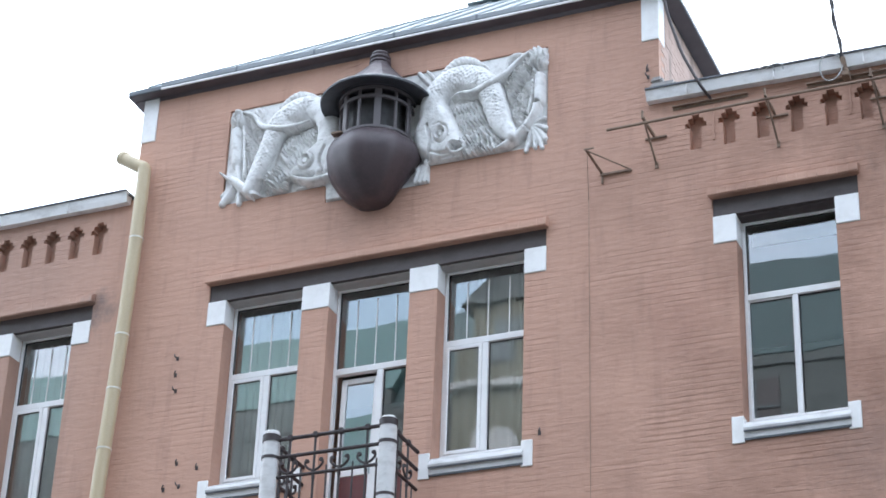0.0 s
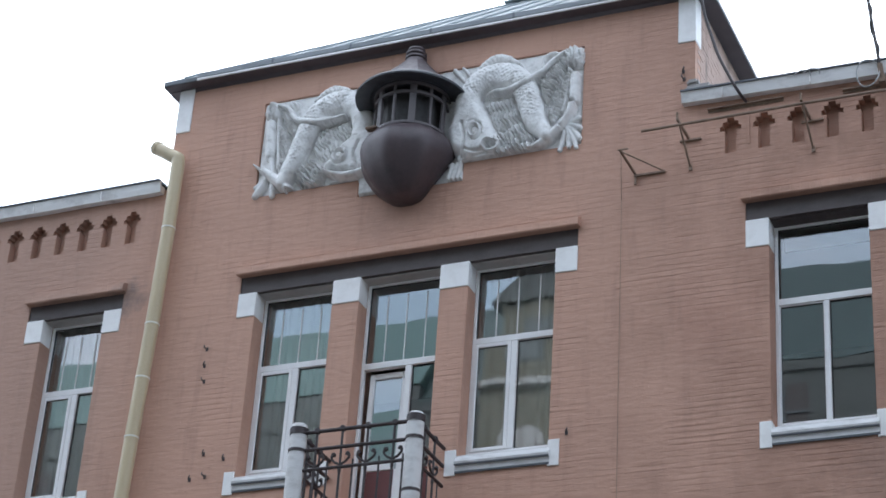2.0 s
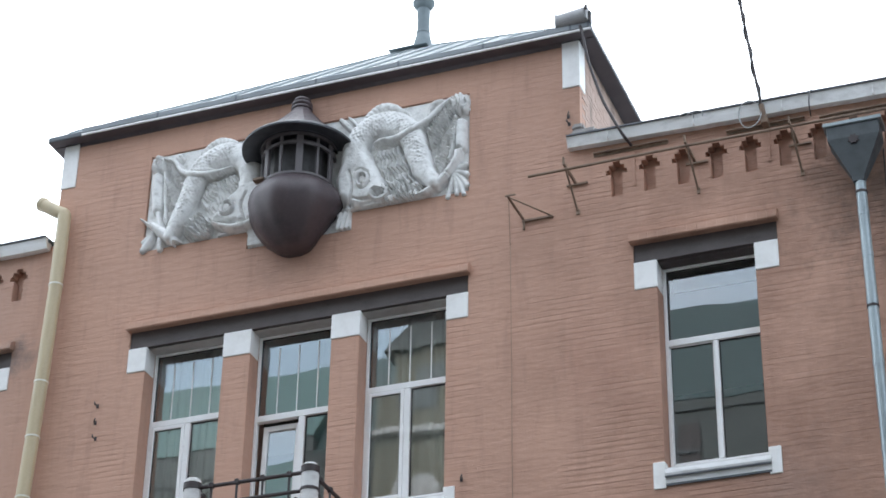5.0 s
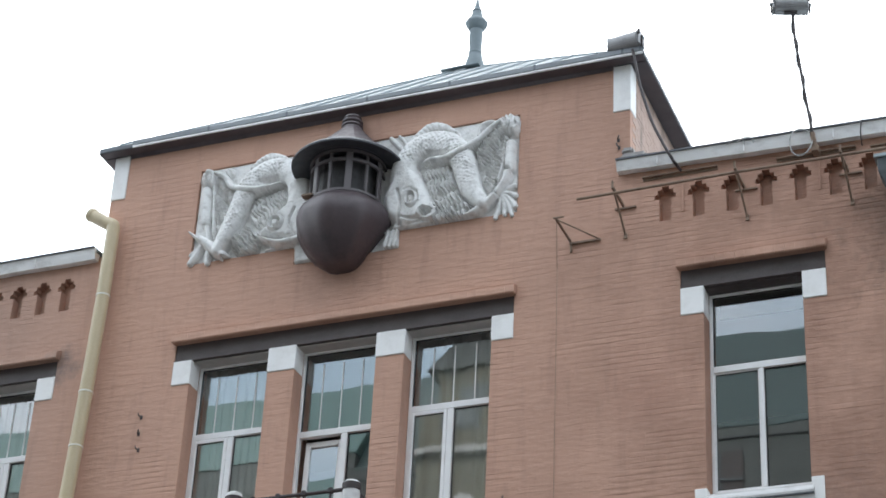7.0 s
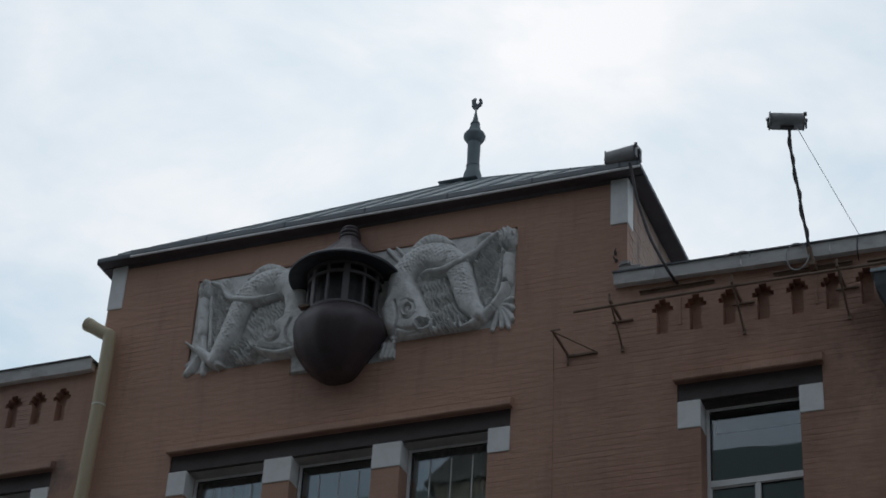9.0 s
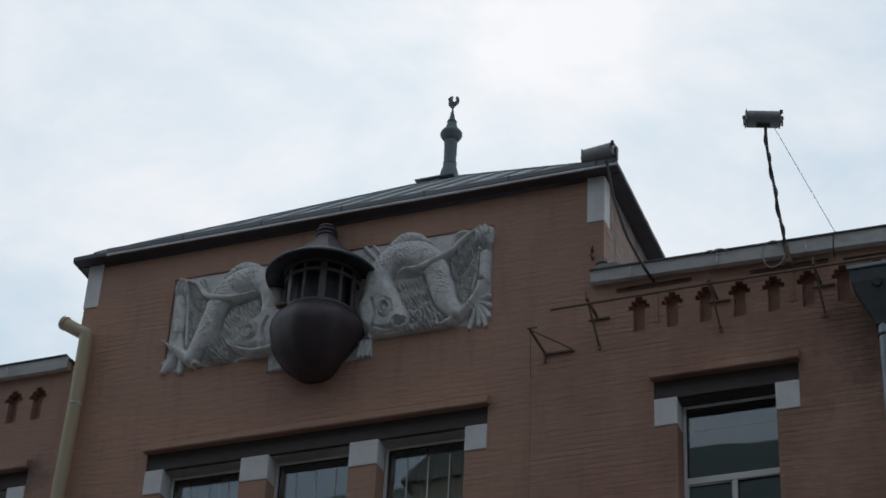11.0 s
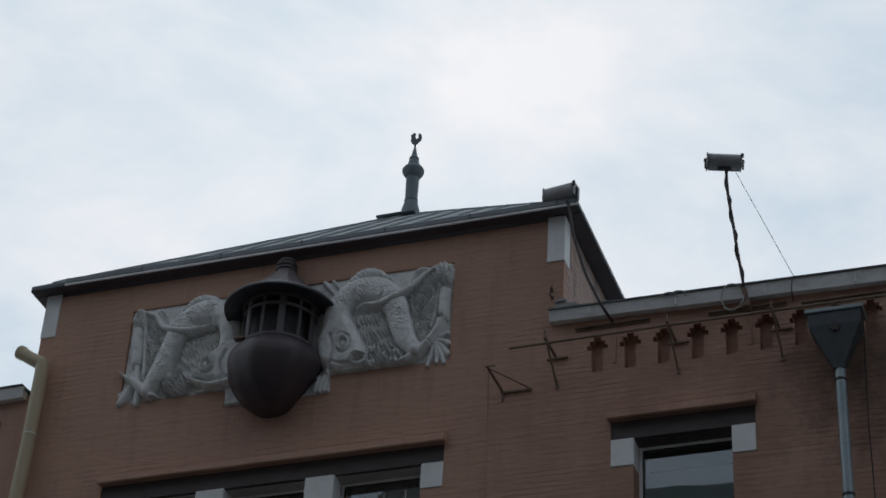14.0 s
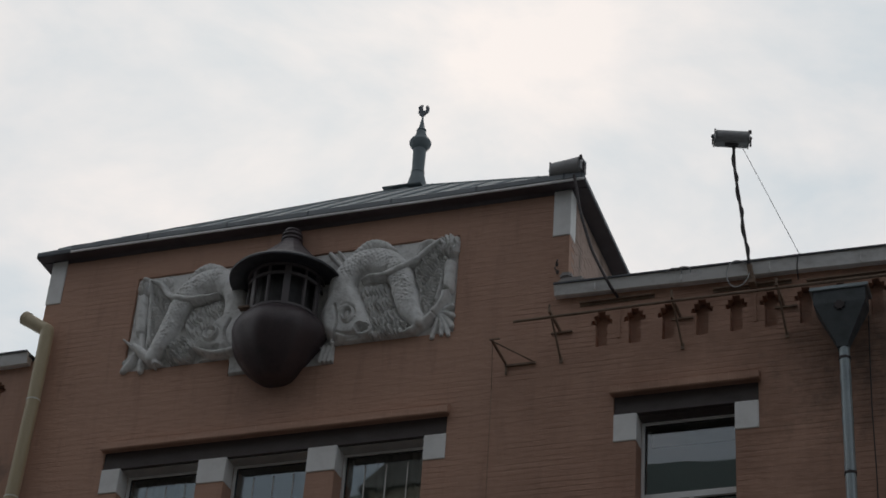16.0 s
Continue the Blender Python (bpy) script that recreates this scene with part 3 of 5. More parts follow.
def window(name, hole, transom, bars, label, tilts=(0, 0, 0), z_low=None, fr=0.044):
    x0, x1, z0, z1 = hole
    z0 = z_low or z0
    g = 0.003
    w = empty(name, label, "window", kind="structure")
    part("window_frame", boxm(x0 + g, x0 + fr, GY, GY + 0.08, z0, z1 - g, 0.006), M_PVC, w)
    part("window_frame", boxm(x1 - fr, x1 - g, GY, GY + 0.08, z0, z1 - g, 0.006), M_PVC, w)
    part("window_frame", boxm(x0 + fr, x1 - fr, GY, GY + 0.08, z1 - fr, z1 - g, 0.006), M_PVC, w)
    part("window_frame", boxm(x0 + fr, x1 - fr, GY, GY + 0.08, z0, z0 + 0.07, 0.006), M_PVC, w)
    part("transom", boxm(x0 + fr, x1 - fr, GY - 0.006, GY + 0.08, transom - 0.045, transom + 0.045, 0.006), M_PVC, w)
    top = part("fanlight", ring_bm(x0 + fr, x1 - fr, transom + 0.045, z1 - fr, GY + 0.03, 0.012), M_CABLE, w, "black rubber gasket")
    pane(top, x0 + fr, x1 - fr, transom + 0.045, z1 - fr, GY + 0.044, tilts[0])
    for i in range(bars):
        x = x0 + fr + (x1 - x0 - 2 * fr) * (i + 0.9) / (bars + 0.8)
        part("glazing_bar", boxm(x - 0.0075, x + 0.0075, GY + 0.036, GY + 0.0425, transom + 0.045, z1 - fr - 0.15), M_WHITE, w, "thin white glazing bar")
    return w


def casements(w, hole, transom, split, tilts, z_low=None, fr=0.044, mul=0.042, rail=0.052):
    x0, x1, z0, z1 = hole
    z0 = z_low or z0
    part("mullion", boxm(split - mul, split + mul, GY - 0.004, GY + 0.08, z0 + 0.07, transom - 0.045, 0.006), M_PVC, w)
    sash(w, "casement", x0 + fr + 0.002, split - mul - 0.001, z0 + 0.071, transom - 0.047, GY - 0.012 if rail > 0.03 else GY + 0.01, rail, tilt=tilts[1])
    r = part("fixed_light", ring_bm(split + mul + 0.001, x1 - fr - 0.002, z0 + 0.071, transom - 0.047, GY + 0.03, 0.012), M_CABLE, w, "black rubber gasket")
    pane(r, split + mul + 0.001, x1 - fr - 0.002, z0 + 0.071, transom - 0.047, GY + 0.044, tilts[2])


def sill(w, x0, x1, z0, z1, blocks=True):
    """A white moulded stone sill between two square end stones."""
    e = 0.15
    part("sill_stone", boxm(x0, x0 + e, -0.018, 0.12, z0, z1, 0.006), M_WHITE, w)
    part("sill_stone", boxm(x1 - e, x1, -0.018, 0.12, z0, z1, 0.006), M_WHITE, w)
    bm = bmesh.new()
    prof = [(0.10, z0 + 0.05), (-0.03, z0 + 0.05), (-0.03, z0 + 0.12), (-0.065, z0 + 0.14), (-0.07, z0 + 0.165), (-0.055, z0 + 0.19), (-0.004, z1 - 0.10), (0.002, z1 - 0.08), (0.25, z1 - 0.012), (0.25, z0 + 0.05)]
    a = [bm.verts.new((x0 + e + 0.003, y, z)) for y, z in prof]
    b = [bm.verts.new((x1 - e + 0.035, y, z)) for y, z in prof]
    for k in range(len(prof)):
        j = (k + 1) % len(prof)
        bm.faces.new((a[k], a[j], b[j], b[k]))
    bm.faces.new(a[::-1])
    bm.faces.new(b)
    s = part("window_sill", bm, M_SILL, w, "soiled white moulded sill")
    # dark grey strips below the moulding's lip and foot
    part("drip", boxm(x0 + e + 0.003, x1 - e + 0.03, -0.062, -0.032, z0 + 0.122, z0 + 0.137), M_ROOFEDGE, s, "dark grey strip under the sill moulding")
    part("drip", boxm(x0 + e + 0.003, x1 - e + 0.03, -0.026, -0.004, z0 + 0.025, z0 + 0.047), M_ROOFEDGE, s, "dark grey strip under the sill moulding")


def beam_and_hood(w, beam, hood_top, gap=0.0006):
    x0, x1, z0, z1 = beam
    bm = bmesh.new()
    add_box(bm, x0 + 0.002, x1 - 0.002, 0.025, 0.30, z0 + 0.02, z1)
    add_box(bm, x0 + 0.002, x1 - 0.002, 0.004, 0.30, z0, z0 + 0.022)
    part("lintel", bm, M_STEEL, w, "dark painted steel lintel beam")
    n = round((x1 - x0 + 0.06) / 0.128)
    step = (x1 - x0 + 0.06) / n
    h = part("hood", boxm(x0 - 0.026, x1 + 0.026, -0.055, 0.02, z1 + 0.002, z1 + 0.028), M_WALL, w, "salmon brick drip ledge")
    for i in range(n):
        a = x0 - 0.03 + i * step
        bm = bmesh.new()
        dz = random.uniform(-1, 1) * (0.0012 + gap)
        dy = random.uniform(-1, 1) * (0.0012 + gap)
        prof = [(0.006, z1 + 0.03), (-0.10 + dy, z1 - 0.012 + dz), (-0.112 + dy, z1 + 0.005 + dz), (-0.104 + dy, z1 + 0.098 + dz), (0.006, hood_top + 0.03)]
        p = [bm.verts.new((a + gap, y, z)) for y, z in prof]
        q = [bm.verts.new((a + step - gap, y, z)) for y, z in prof]
        for k in range(5):
            j = (k + 1) % 5
            bm.faces.new((p[k], p[j], q[j], q[k]))
        bm.faces.new(p[::-1])
        bm.faces.new(q)
        part("brick", bm, M_BRICK_ONE, h)


def impost(w, x0, x1, z0, z1, left_jamb=False):
    """A white painted stone at a pier's head, wrapping into the reveal."""
    part("impost_block", boxm(x0, x1, -0.014, 0.246, z0, z1, 0.008), M_WHITE, w, "white painted stone block")


w1 = window("window_1", TRIPLE[0], 13.573, 3, "white plastic casement window with thin glazing bars above", (0.25, -0.2, 0.15), 11.975)
casements(w1, TRIPLE[0], 13.573, 0.818, (0.25, -0.3, 0.2), 11.975)
sill(w1, 0.06, 1.58, 11.66, 11.99)
w3 = window("window_3", TRIPLE[2], 13.573, 3, "white plastic casement window with thin glazing bars above", (-0.3, 0.2, 0.1), 11.94)
casements(w3, TRIPLE[2], 13.573, 3.978, (-0.3, 0.2, -0.1), 11.94)
sill(w3, 3.215, 4.74, 11.60, 11.95)
w4 = window("window_4", EAST, 13.573, 0, "white plastic three-light window, plain glass", (0.1, 0.2, -0.15), 11.87, fr=0.046)
casements(w4, EAST, 13.573, 8.047, (0.1, 0.25, -0.2), 11.87, fr=0.046, mul=0.030, rail=0.016)
sill(w4, 7.262, 8.806, 11.535, 11.88)
w5 = window("window_5", WEST, 13.613, 3, "white plastic casement window with thin glazing bars above", (0.2, 0.2, 0.1), 11.94)
casements(w5, WEST, 13.613, -2.665, (0.2, -0.2, 0.1), 11.94)
sill(w5, -3.38, -2.04, 11.62, 11.95)
beam_and_hood(w1, BEAMS[0], 15.045)
beam_and_hood(w4, BEAMS[1], 15.045, 0.0014)
beam_and_hood(w5, BEAMS[2], 15.08)
for w, x0, x1 in ((w1, -0.05, 0.231), (w1, 1.396, 1.807), (w3, 2.974, 3.387), (w3, 4.591, 4.892)):
    impost(w, x0, x1, 14.285, 14.648)
impost(w4, 7.112, 7.411, 14.262, 14.648)
impost(w4, 8.650, 8.948, 14.262, 14.648)
impost(w5, -3.50, -3.219, 14.345, 14.698)
impost(w5, -2.216, -1.93, 14.345, 14.698)
# boarded soffits between lintel and frame
for w, hole in ((w1, TRIPLE[0]), (w3, TRIPLE[2]), (w4, EAST), (w5, WEST)):
    part("soffit_board", boxm(hole[0] + 0.01, hole[1] - 0.01, 0.06, 0.245, hole[3] - 0.02, hole[3] - 0.004), M_STEEL if w is w4 else M_REVEAL, w, "rendered soffit")
for i, w in enumerate((w4,)):
    part("roller_blind", boxm(7.50, 8.58, 0.42, 0.45, 14.36, 14.58, 0.01), M_CABLE, w, "rolled-up dark blind behind the glass")

# drawn curtains behind the lower panes, pale cloth added to brighten the glass
def curtain(x0, x1, z0, z1, label):
    """A hanging cloth in soft folds."""
    bm = bmesh.new()
    n = int((x1 - x0) / 0.02)
    rows = []
    for i in range(n + 1):
        x = x0 + (x1 - x0) * i / n
        y = 0.47 + 0.022 * math.sin(x * 41 + 1.5 * math.sin(x * 13))
        rows.append([bm.verts.new(c) for c in ((x, y, z0), (x, y, z1), (x, y + 0.003, z1), (x, y + 0.003, z0))])
    for a, b in zip(rows, rows[1:]):
        for k in range(4):
            bm.faces.new((a[k], a[(k + 1) % 4], b[(k + 1) % 4], b[k]))
    return tagged(part("curtain", bm, M_BLIND, smooth=True), label, "curtain", "curtains behind the windows")


for hole in (TRIPLE[0], TRIPLE[2], WEST):
    curtain(hole[0] - 0.05, hole[1] + 0.05, 11.3, 14.78, "pale grey net curtain added behind the panes to brighten them")

# the balcony door in the middle bay
d0, d1, dz0, dz1 = TRIPLE[1]
door = window("door_1", TRIPLE[1], 13.413, 3, "white balcony door standing ajar, oxblood lower panel", (0.15, 0, 0), 11.0)
door["category"] = "door"
part("mullion", boxm(2.449, 2.539, GY - 0.004, GY + 0.08, 11.07, 13.367, 0.006), M_PVC, door)
r = part("fixed_light", ring_bm(2.54, d1 - 0.062, 11.9, 13.365, GY + 0.03, 0.012), M_CABLE, door, "black rubber gasket")
pane(r, 2.54, d1 - 0.062, 11.9, 13.365, GY + 0.044, 0.1)
part("lower_panel", boxm(2.54, d1 - 0.062, GY + 0.01, GY + 0.05, 11.07, 11.9, 0.005), M_RED, door, "oxblood painted lower panel")
leaf = part("door_leaf", boxm(1.885, 1.955, 0, 0.06, 11.08, 13.335, 0.006), M_PVC, door, "white inward-tilted door leaf")
part("leaf_frame", boxm(2.352, 2.422, 0, 0.06, 11.08, 13.335, 0.006), M_PVC, leaf)
part("leaf_frame", boxm(1.956, 2.351, 0, 0.06, 13.255, 13.335, 0.006), M_PVC, leaf)
part("leaf_frame", boxm(1.956, 2.351, 0, 0.06, 11.92, 12.03, 0.006), M_PVC, leaf)
part("lower_panel", boxm(1.956, 2.351, 0.01, 0.05, 11.08, 11.92, 0.005), M_RED, leaf, "oxblood painted lower panel")
pane(leaf, 1.956, 2.351, 12.03, 13.255, 0.028, 0)
part("soffit_board", boxm(d0 + 0.01, d1 - 0.01, 0.06, 0.245, dz1 - 0.02, dz1 - 0.004), M_REVEAL, door, "grey rendered soffit")
handle = part("door_handle", tube([(2.388, -0.03, 12.02), (2.388, -0.045, 12.0), (2.388, -0.045, 11.9)], 0.012, 8), M_GALV, leaf, "grey metal handle")
leaf.matrix_basis = Matrix.Translation((0.022, GY + 0.004, 0)) @ Matrix.Translation((0, 0, 11.1)) @ Matrix.Rotation(radians(-2.2), 4, "X") @ Matrix.Translation((0, 0, -11.1))


# ---- the lantern bay between the fishes ----
LX, LY = 2.42, -0.13


def dented(bm):
    """Small dents and ripples of beaten sheet metal."""
    for v in bm.verts:
        if math.hypot(v.co.x - LX, v.co.y - LY) > 0.1:
            v.co += (v.co - Vector((LX, LY, v.co.z))).normalized() * (0.022 * noise.noise(v.co * 3.1) + 0.010 * noise.noise(v.co * 9.0))
    return bm


def battered(bm):
    """The bowl's eastern flank is pushed in towards its foot."""
    for v in bm.verts:
        out = Vector((v.co.x - LX, v.co.y - LY))
        if out.length > 0.05:
            east = out.normalized().dot(Vector((0.897, 0.44)))
            low = min(max((16.30 - v.co.z) / 0.35, 0.0), 1.0)
            k = 1 - 0.24 * max(east, 0.0) ** 1.5 * low
            v.co.x, v.co.y = LX + out.x * k, LY + out.y * k
    return bm


lantern = empty("lantern_oriel", "brown metal lantern with a bulbous base, fixed to the wall", "lantern")
bowl = [(0.02, 15.645), (0.17, 15.65), (0.27, 15.685), (0.38, 15.77), (0.49, 15.90), (0.585, 16.06), (0.638, 16.21), (0.65, 16.32), (0.635, 16.42), (0.595, 16.51), (0.54, 16.575), (0.50, 16.60), (0.02, 16.61)]
part("bowl", battered(dented(lathe(bowl, LX, LY, 64, 8, 0.022))), M_COPPER, lantern, "dull brown bulbous metal bowl", smooth=True)
part("base_ring", lathe([(0.49, 16.585), (0.52, 16.595), (0.52, 16.63), (0.49, 16.64)], LX, LY, 48), M_COPPER_GREY, lantern)
# solid black drum: the shade inside the lantern is put into its colour
part("core", lathe([(0.40, 16.58), (0.40, 17.22)], LX, LY, 24), M_CABLE, lantern, "black drum painted as the shaded hollow of the lantern")
for k in range(12):                   # broad posts and thin bars by turns
    a = radians(-63.9 + 30 * k)
    c, s = math.cos(a), math.sin(a)
    if LY + 0.5 * s > -0.03:
        continue
    half = 0.02 if k % 2 else 0.048
    bm = boxm(-0.02, 0.02, -half, half, 16.58, 17.27, 0.008)
    bmesh.ops.transform(bm, matrix=Matrix.Translation((LX + 0.495 * c, LY + 0.495 * s, 0)) @ Matrix.Rotation(a, 4, "Z"), verts=bm.verts)
    part("bar" if k % 2 else "post", bm, M_COPPER_GREY, lantern)
for z, hh, r in ((17.095, 0.045, 0.52), (17.235, 0.05, 0.535)):
    bm = bmesh.new()
    n = 48
    for r0, r1 in ((r - 0.03, r),):
        rings = [[bm.verts.new((LX + q * math.cos(2 * math.pi * k / n), LY + q * math.sin(2 * math.pi * k / n), zz)) for k in range(n)] for q, zz in ((r0, z - hh / 2), (r1, z - hh / 2), (r1, z + hh / 2), (r0, z + hh / 2))]
        for i in range(4):
            a, b = rings[i], rings[(i + 1) % 4]
            for k in range(n):
                bm.faces.new((a[k], a[(k + 1) % n], b[(k + 1) % n], b[k]))
    part("hoop", bm, M_COPPER_GREY, lantern)
brim = [(0.42, 17.255), (0.56, 17.25), (0.60, 17.235), (0.76, 17.22), (0.795, 17.215), (0.80, 17.24), (0.775, 17.275), (0.66, 17.36), (0.52, 17.44), (0.40, 17.50), (0.02, 17.51)]
part("brim", lathe(brim, LX, LY, 56), M_BRIM, lantern, "dark flared brim")
cone = [(0.56, 17.40), (0.53, 17.45), (0.41, 17.59), (0.285, 17.73), (0.175, 17.86), (0.14, 17.93), (0.02, 17.935)]
part("cone", lathe(cone, LX, LY, 12), M_COPPER, lantern, "brown faceted cone roof")
knob = [(0.10, 17.92), (0.15, 17.93), (0.155, 17.965), (0.115, 17.975), (0.115, 17.99), (0.148, 18.0), (0.15, 18.035), (0.11, 18.05), (0.11, 18.06), (0.13, 18.075), (0.12, 18.11), (0.02, 18.12)]
part("knob", lathe(knob, LX, LY, 32), M_COPPER, lantern, smooth=True)
part("wall_mount", boxm(LX - 0.36, LX + 0.36, LY, -0.005, 15.98, 17.45, 0.02), M_IRON, lantern)
for sx in (-1, 1):
    part("brim_stay", boxm(LX + sx * 0.83 - 0.06, LX + sx * 0.83 + 0.06, -0.16, -0.005, 17.23, 17.27, 0.008), M_IRON, lantern)
part("loose_tile", boxm(LX - 0.46, LX - 0.30, LY - 0.46, LY - 0.36, 16.612, 16.65, 0.005), M_RUST, lantern, "rusty loose plate")


# ---- the plaster relief of two fishes ----
RC, RZ = 2.4425, 16.19
step = 0.0095
us = np.arange(-2.56, 2.5601, step)
vs = np.arange(-0.29, 1.72, step)
UU, VV = np.meshgrid(us, vs, indexing="ij")


def grit(cell, seed):
    """A smooth random field with lumps of that many steps, from -0.5 to 0.5."""
    g = np.random.default_rng(seed).random((UU.shape[0] // cell + 3, UU.shape[1] // cell + 3)) - 0.5
    a, b = np.meshgrid(np.arange(UU.shape[0]) / cell, np.arange(UU.shape[1]) / cell, indexing="ij")
    i, j = a.astype(int), b.astype(int)
    a, b = a - i, b - j
    return g[i, j] * (1 - a) * (1 - b) + g[i + 1, j] * a * (1 - b) + g[i, j + 1] * (1 - a) * b + g[i + 1, j + 1] * a * b


speck, lumps = grit(3, 4), grit(7, 9)


def along(points, n=8):
    return np.array([(p.x, p.y) for p in spline([(a, b, 0) for a, b in points], n)])


def near(line):
    """Distance to the line, the way along it, and the side, for each place of the panel."""
    best = np.full(UU.shape, 9.0)
    way = np.zeros(UU.shape)
    side = np.zeros(UU.shape)
    run = 0.0
    for a, b in zip(line, line[1:]):
        d = b - a
        ln = float(np.hypot(*d))
        t = np.clip(((UU - a[0]) * d[0] + (VV - a[1]) * d[1]) / ln ** 2, 0, 1)
        ex, ey = UU - a[0] - t * d[0], VV - a[1] - t * d[1]
        q = np.hypot(ex, ey)
        m = q < best
        best[m], way[m] = q[m], (run + t * ln)[m]
        side[m] = ((d[0] * ey - d[1] * ex) / ln)[m]
        run += ln
    return best, way, side, run


H = np.zeros(UU.shape)


def lay(h):
    """Puts a form on the panel where it stands higher than what lies there."""
    global H
    H = np.maximum(H, h)


def carve(points, deep, width=0.012):
    """A groove cut along a line."""
    global H
    H = H - deep * np.exp(-(near(along(points))[0] / width) ** 2)


def roll_form(points, radii, high, base=0.0, bulge=0.5):
    line = along(points)
    d, way, side, run = near(line)
    r = np.interp(way / run, np.linspace(0, 1, len(radii)), radii)
    q = np.clip(1 - (d / r) ** 2, 0, 1)
    return np.where(d < r, base + high * q ** bulge, 0), way, side, r


def within(poly):
    """The distance inside the border of a patch."""
    depth = np.full(UU.shape, 9.0)
    c = np.mean(poly, axis=0)
    for a, b in zip(poly, poly[1:] + poly[:1]):
        d = np.array(b) - np.array(a)
        nn = np.array([-d[1], d[0]]) / np.hypot(*d)
        if np.dot(c - np.array(a), nn) < 0:
            nn = -nn
        depth = np.minimum(depth, (UU - a[0]) * nn[0] + (VV - a[1]) * nn[1])
    return depth


def knots(a, b, k=1.0):
    """The knotted relief of a net: short wavy strokes and lumps."""
    return 1.3 * np.sin(a * 125 * k + 1.5 * np.sin(b * 26) + 7 * lumps) * (0.55 + 1.3 * np.abs(np.sin(b * 42 * k + 5 * lumps))) + 0.6 * speck


def net_band(points, radii, high, tex, base=0.03):
    f, way, side, r = roll_form(points, radii, high, base, 0.3)
    lay(np.where(f > 0, f + tex * knots(way, side), 0))


def net_patch(poly, base, high, tex, turn):
    q = within(poly)
    c, n = math.cos(turn), math.sin(turn)
    lay(np.where(q > 0, base + high * np.clip(q / 0.05, 0, 1) ** 0.6 + tex * knots(UU * c + VV * n, VV * c - UU * n, 0.9), 0))


def cord(points, radii, high, base=0.02):
    lay(roll_form(points, radii, high, base)[0])


def over(points, radii, levels):
    """A cord slung over what is there, at its own height along the way, with a shaded gap under it."""
    global H
    line = along(points)
    d, way, side, run = near(line)
    r = np.interp(way / run, np.linspace(0, 1, len(radii)), radii)
    top = np.interp(way / run, np.linspace(0, 1, len(levels)), levels)
    H = H - 0.05 * np.exp(-((d - r) / 0.014) ** 2) * (H > 0.08) * (d > r)
    H = np.where(d < r, np.maximum(H, top - 0.05) * 0.3 + 0.7 * (top - 0.05) + 0.05 * np.sqrt(np.clip(1 - (d / r) ** 2, 0, 1)), H)


def slab(poly, base, high, soft):
    """A raised form with a broad flat face and rounded flanks."""
    q = within(poly)
    lay(np.where(q > 0, base + high * (1 - (1 - np.clip(q / soft, 0, 1)) ** 2.2), 0))


def ball(u, v, r, high, rough=0.0):
    d = np.hypot(UU - u, VV - v)
    lay(np.where(d < r, high * np.sqrt(np.clip(1 - (d / r) ** 2, 0, 1)) + rough * knots(UU, VV, 0.8), 0))


def fish_body(points, radii, scaled):
    """The arched trunk with its rows of scales; scaled names the stretch of it that bears them."""
    global H
    f, way, side, r = roll_form(points, radii, 0.185, 0.07, 0.34)
    rows = np.sin(way * 100 + np.pi * (np.floor(side * 24 + 9) % 2) + 6 * lumps) * np.abs(np.sin(side * 75 + 3 * lumps)) + 1.9 * speck
    worn = np.clip((way - scaled[0]) / 0.1, 0, 1) * np.clip((scaled[1] - way) / 0.1, 0, 1)
    H = np.where((f <= 0) & (near(along(points))[0] < r + 0.035), H * 0.25, H)
    lay(np.where(f > 0, f + 0.010 * rows * worn * (0.45 + 1.6 * np.clip(lumps + 0.3, 0, 1)) * np.clip(1 - np.abs(side) / (r + 1e-6), 0, 1) ** 0.3, 0))


def eye(u, v, w, h):
    """A ringed eye in a socket."""
    global H
    d = np.hypot((UU - u) / w, (VV - v) / h)
    H = H + 0.055 * np.exp(-((d - 1.0) / 0.17) ** 2) - 0.075 * np.exp(-((d - 0.66) / 0.15) ** 2) + 0.02 * (d < 0.4) - 0.05 * np.exp(-((d - 1.35) / 0.14) ** 2)


# the western fish, its snout towards the tail
ball(-2.25, 1.37, 0.16, 0.20, 0.012)
ball(-2.25, 1.44, 0.075, 0.26)
ball(-1.97, 1.44, 0.085, 0.12, 0.01)
net_band([(-2.11, 1.42), (-1.97, 1.19), (-1.80, 0.90)], [0.06, 0.11, 0.13], 0.09, 0.030)
net_band([(-2.12, 1.10), (-2.02, 0.82), (-1.95, 0.42)], [0.045, 0.10, 0.10], 0.06, 0.028)
carve([(-2.15, 1.18), (-1.86, 0.84)], 0.14, 0.022)
carve([(-2.07, 0.80), (-1.95, 0.36)], 0.12, 0.020)
cord([(-2.18, 1.24), (-2.14, 0.86), (-2.10, 0.40)], [0.03, 0.035, 0.03], 0.09)
cord([(-2.29, 1.17), (-2.25, 0.64)], [0.078, 0.082, 0.082, 0.08], 0.15)
cord([(-2.24, 0.66), (-2.19, 0.36)], [0.04, 0.04], 0.10)
net_patch([(-1.51, 0.90), (-1.05, 0.98), (-0.95, 0.81), (-1.20, 0.52), (-1.40, 0.40), (-1.58, 0.58)], 0.04, 0.05, 0.018, 0.5)
net_patch([(-1.86, 0.22), (-1.56, 0.46), (-1.34, 0.28), (-1.37, -0.02), (-1.66, -0.03)], 0.05, 0.07, 0.042, 0.9)
carve([(-1.84, 0.26), (-1.64, 0.0)], 0.12, 0.026)
